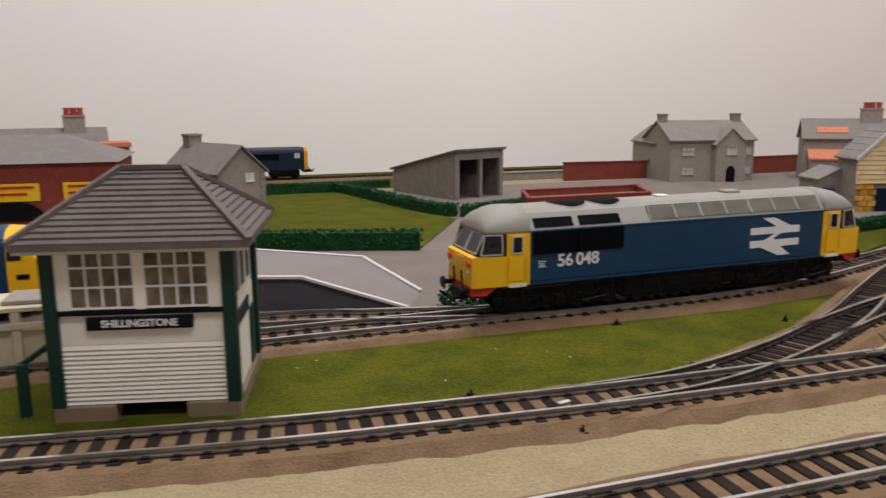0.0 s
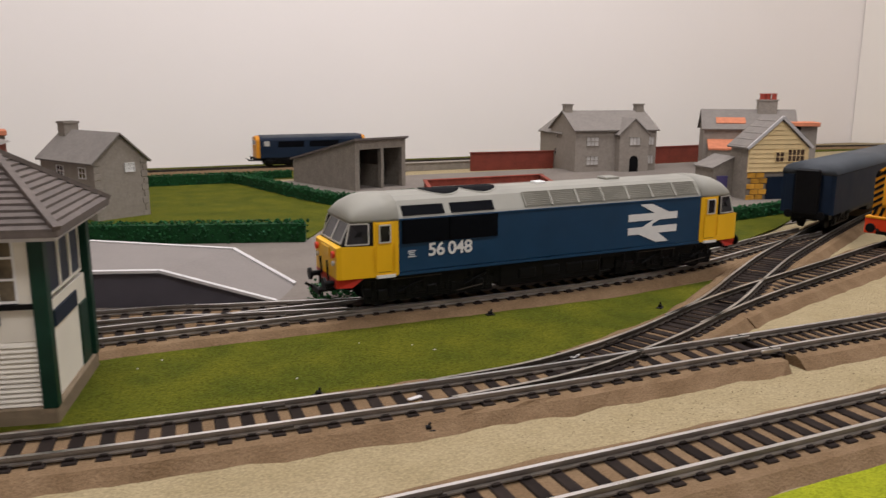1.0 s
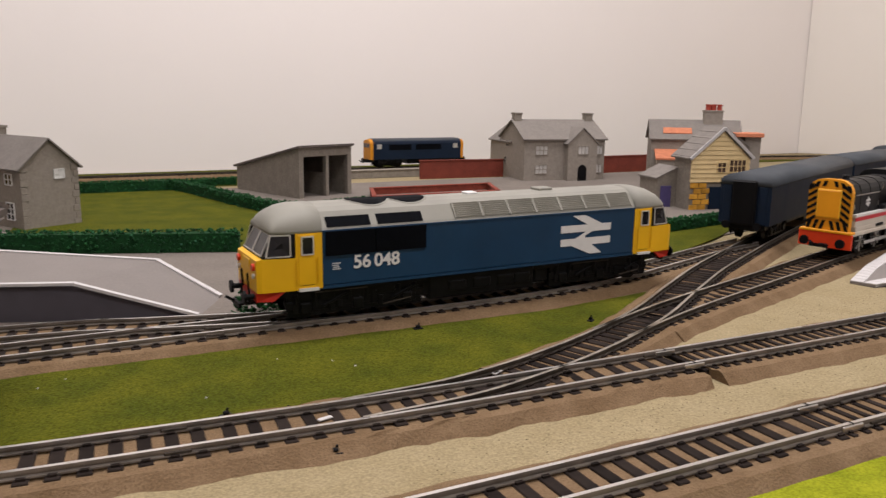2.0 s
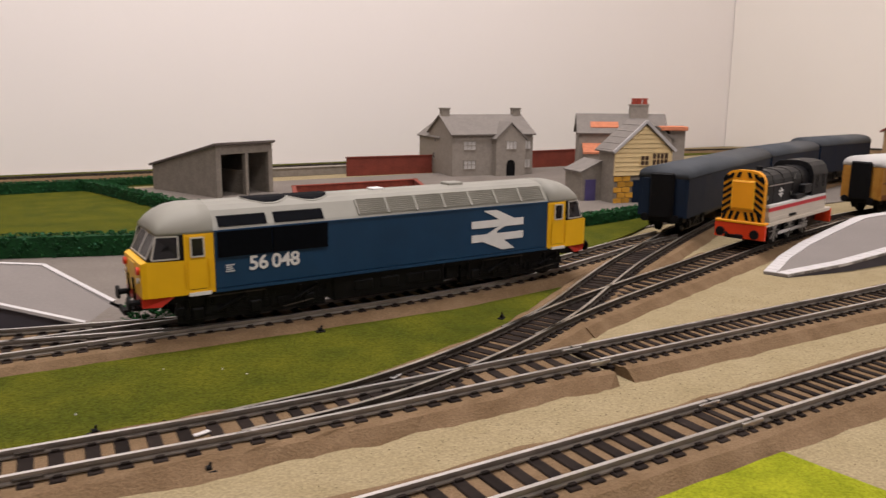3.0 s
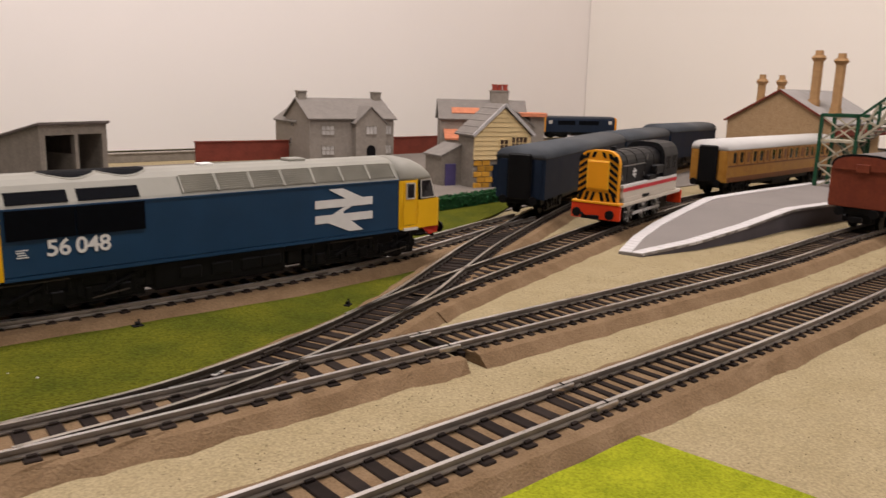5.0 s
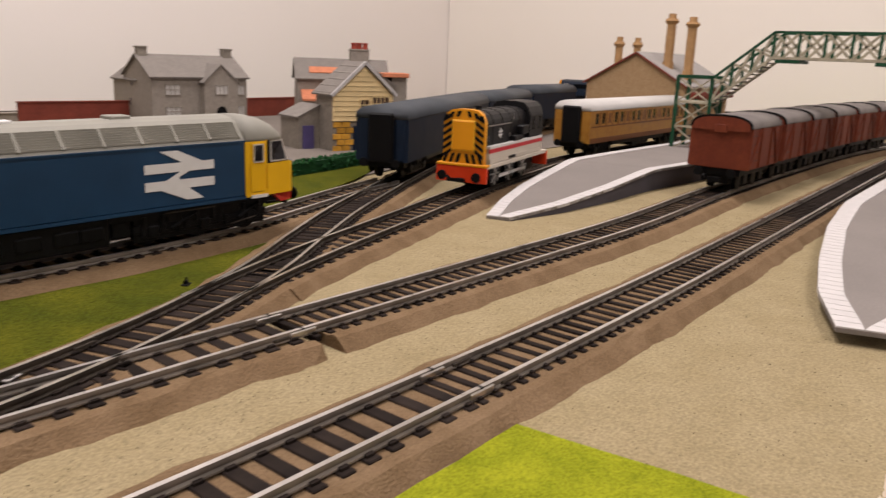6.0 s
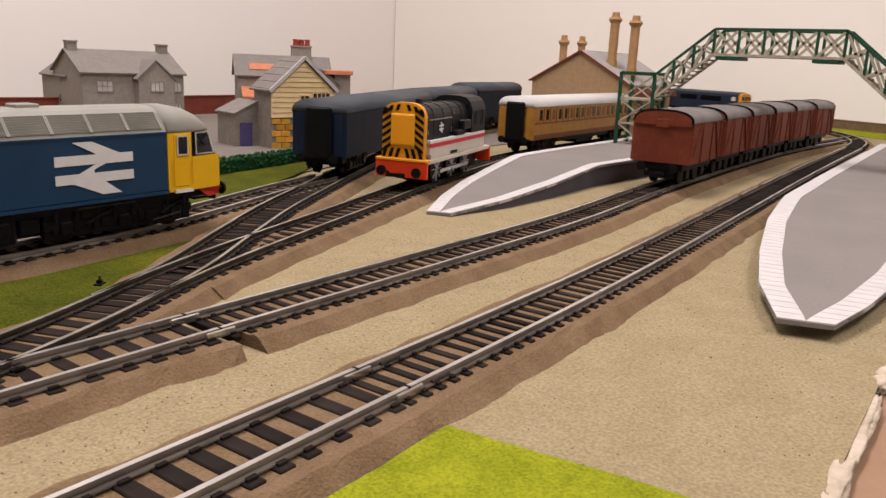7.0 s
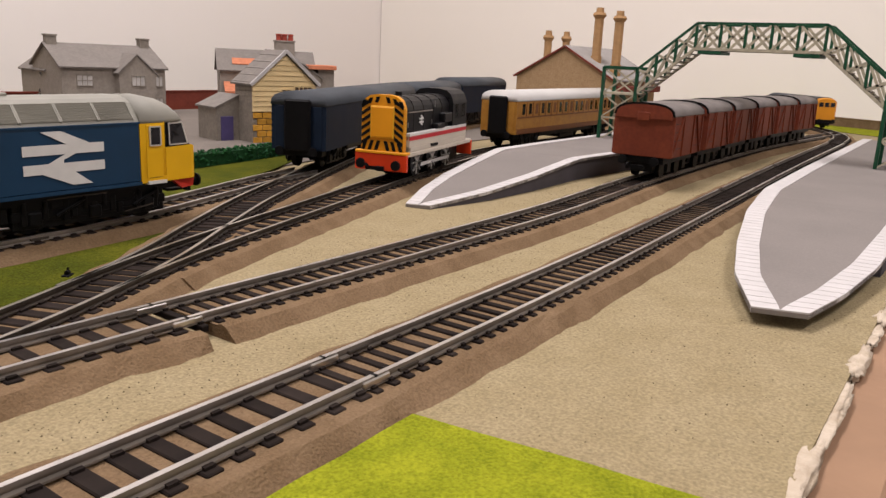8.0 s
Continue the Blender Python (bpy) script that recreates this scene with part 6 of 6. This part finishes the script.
M["hedge_leaf"] = hedge_material()
hedge([(-0.12, 0.632), (0.025, 0.580), (0.171, 0.529)], 0.0155, 0.011, "dark green clipped model hedge along the front of the field")
hedge([(0.02, 0.905), (0.093, 0.906), (0.165, 0.905), (0.186, 0.885), (0.207, 0.80), (0.233, 0.70), (0.250, 0.672)], 0.013, 0.010, "dark green clipped model hedge along the back of the field")
hedge([(0.255, 0.665), (0.33, 0.690)], 0.012, 0.010, "short dark green clipped hedge by the shed")
hedge([(0.432, 0.452), (0.4825, 0.4665), (0.545, 0.476), (0.60, 0.488)], 0.0115, 0.009, "dark green clipped model hedge behind the siding")
hedge([(0.16, 0.945), (0.26, 0.955)], 0.010, 0.008, "low dark green hedge along the far bank")
sheet([(0.37, 0.378), (0.44, 0.392), (0.52, 0.428), (0.58, 0.462), (0.60, 0.482), (0.545, 0.472), (0.4825, 0.462), (0.40, 0.435)], GZ + 0.0012, 0.0006, M["grass"], "grass", "strip of olive flock grass beside the hedge", "stuff")
low_wall((1.60, 0.17), (1.66, 0.30), 0.014, 0.012, "foam", "rough brown bank at the end of the layout")
sheet([(1.40, 0.10), (1.69, 0.10), (1.69, 0.55), (1.66, 0.55), (1.62, 0.42), (1.52, 0.28)], GZ + 0.0003, 0.0006, M["lime"], "grass", "patch of bright grass at the end of the layout", "stuff")


# -- small bush by the locomotive's buffers --
def bush():
    T = thing("bush", Matrix(), "dark green lichen bush beside the siding", "bush")
    rng = random.Random(5)
    b = bmesh.new()
    for k in range(420):
        a, e, r = rng.uniform(0, 6.28), rng.uniform(0, 1.5), rng.uniform(0.5, 1)
        c = Vector((0.146 + 0.017 * r * math.cos(a) * math.cos(e), 0.366 + 0.010 * r * math.sin(a) * math.cos(e), GZ + 0.001 + 0.015 * r * math.sin(e)))
        s = rng.uniform(0.0008, 0.0020)
        m = Matrix.Translation(c) @ Euler((a, e, k)).to_matrix().to_4x4() @ Matrix.Diagonal((s, s * 0.7, s * 0.5, 1))
        vs = [b.verts.new(m @ Vector(t)) for t in ((1, 0, 0), (-1, 0, 0), (0, 1, 0), (0, -1, 0), (0, 0, 1), (0, 0, -1))]
        for f in ((0, 2, 4), (2, 1, 4), (1, 3, 4), (3, 0, 4), (2, 0, 5), (1, 2, 5), (3, 1, 5), (0, 3, 5)):
            b.faces.new([vs[i] for i in f])
    part("foliage", b, M["hedge_leaf"], T)


bush()


def point_lever(x, y, a):
    """A small black point lever box with its bar."""
    T = thing("point_lever", pose(x, y, GZ + 0.001, 0, 0, a) @ Matrix.Scale(0.62, 4), "small black plastic point lever beside the track", "lever", "point levers")
    part("base", box(-0.0035, -0.0022, -0.001, 0.0035, 0.0022, 0.0012, 0.0003), M["black"], T)
    part("lever", bar((0, 0, 0.001), (0.0010, 0, 0.0050), 0.0010, 0.0010), M["black"], T)
    part("weight", cyl(0.0014, (-0.0014, 0, 0.0022), (0.0014, 0, 0.0022), 10), M["black"], T)


for x, y, a in ((0.1030, 0.2430, 10), (0.1275, 0.2000, -5), (0.2900, 0.2850, 35), (0.3140, 0.2520, 20), (0.2060, 0.3080, 0), (0.1225, 0.2364, 20), (0.3770, 0.3240, 30)):
    point_lever(x, y, a)


M["crumb"] = material("brown_crumb", (0.085, 0.060, 0.030), 0.9, var=0.3, scale=300)


def crumbs():
    """Loose pale and dark crumbs of scatter on the board and the grass."""
    rng = random.Random(12)
    for name, mat, n in (("scatter_dark", "crumb", 2200), ("scatter_pale", "edge", 16)):
        b = bmesh.new()
        for k in range(n):
            if name == "scatter_dark":
                x, y = rng.uniform(0.15, 0.75), rng.choice((rng.uniform(0.052, 0.122), rng.uniform(0.172, 0.190), rng.uniform(0.24, 0.262)))
                if y > 0.23 and x < 0.36:
                    continue
            else:
                x, y = rng.uniform(-0.02, 0.33), rng.uniform(0.255, 0.305)
                if y < 0.25 + max(0, x - 0.2) * 0.5:
                    continue
            r = rng.uniform(0.00010, 0.00034) if mat == "crumb" else rng.uniform(0.0002, 0.0005)
            c = Vector((x, y, GZ + (0.0000 if name == "scatter_dark" else 0.0014)))
            vs = [b.verts.new(c + Vector(t) * r * rng.uniform(0.6, 1.3)) for t in ((1, 0, 0), (-1, 0, 0), (0, 1, 0), (0, -1, 0), (0, 0, 1), (0, 0, -1))]
            for f in ((0, 2, 4), (2, 1, 4), (1, 3, 4), (3, 0, 4), (2, 0, 5), (1, 2, 5), (3, 1, 5), (0, 3, 5)):
                b.faces.new([vs[i] for i in f])
        tagged(link(name, b, M[mat]), "loose crumbs of scenic scatter", "", "", "stuff")


crumbs()
for x, y, a in ((0.1305, 0.2190, 15), (0.2050, 0.2330, 30)):
    T = thing("paper_slip", pose(x, y, 0.0075, 0, 0, a), "tiny white slip of card lying on the sleepers", "card", "slips of card on the tracks")
    part("slip", box(-0.0026, -0.0009, 0, 0.0026, 0.0009, 0.0005, 0.0001), M["edge"], T)


def loop_pose(s):
    """The running locomotive's pose when its front has gone s metres past the start of the curve."""
    def at(k):
        if k <= 0:
            return Vector((CURVE_C[0] + k, CURVE_C[1] + CURVE_R))
        a = math.pi / 2 - k / CURVE_R
        return Vector((CURVE_C[0] + CURVE_R * math.cos(a), CURVE_C[1] + CURVE_R * math.sin(a)))
    f, r = at(s - 0.036), at(s - 0.136)
    c, d = (f + r) / 2, f - r
    zf, zr = fall(f.y), fall(r.y)
    return pose(c.x, c.y, RAIL + 0.001 + (zf + zr) / 2, 0, 0, math.degrees(math.atan2(d.y, d.x)))


def motions():
    run = [(0, -0.985), (0.5, -0.886), (1, -0.756), (1.5, -0.628), (2, -0.505), (2.5, -0.38), (3, -0.25), (3.5, -0.125), (4, 0.005), (4.5, 0.155), (5, 0.312), (5.5, 0.475), (6, 0.65), (6.5, 0.825), (7, 0.995), (7.5, 1.135), (8, 1.265)]
    walk(runner, [(t, loop_pose(s)) for t, s in run])


motions()
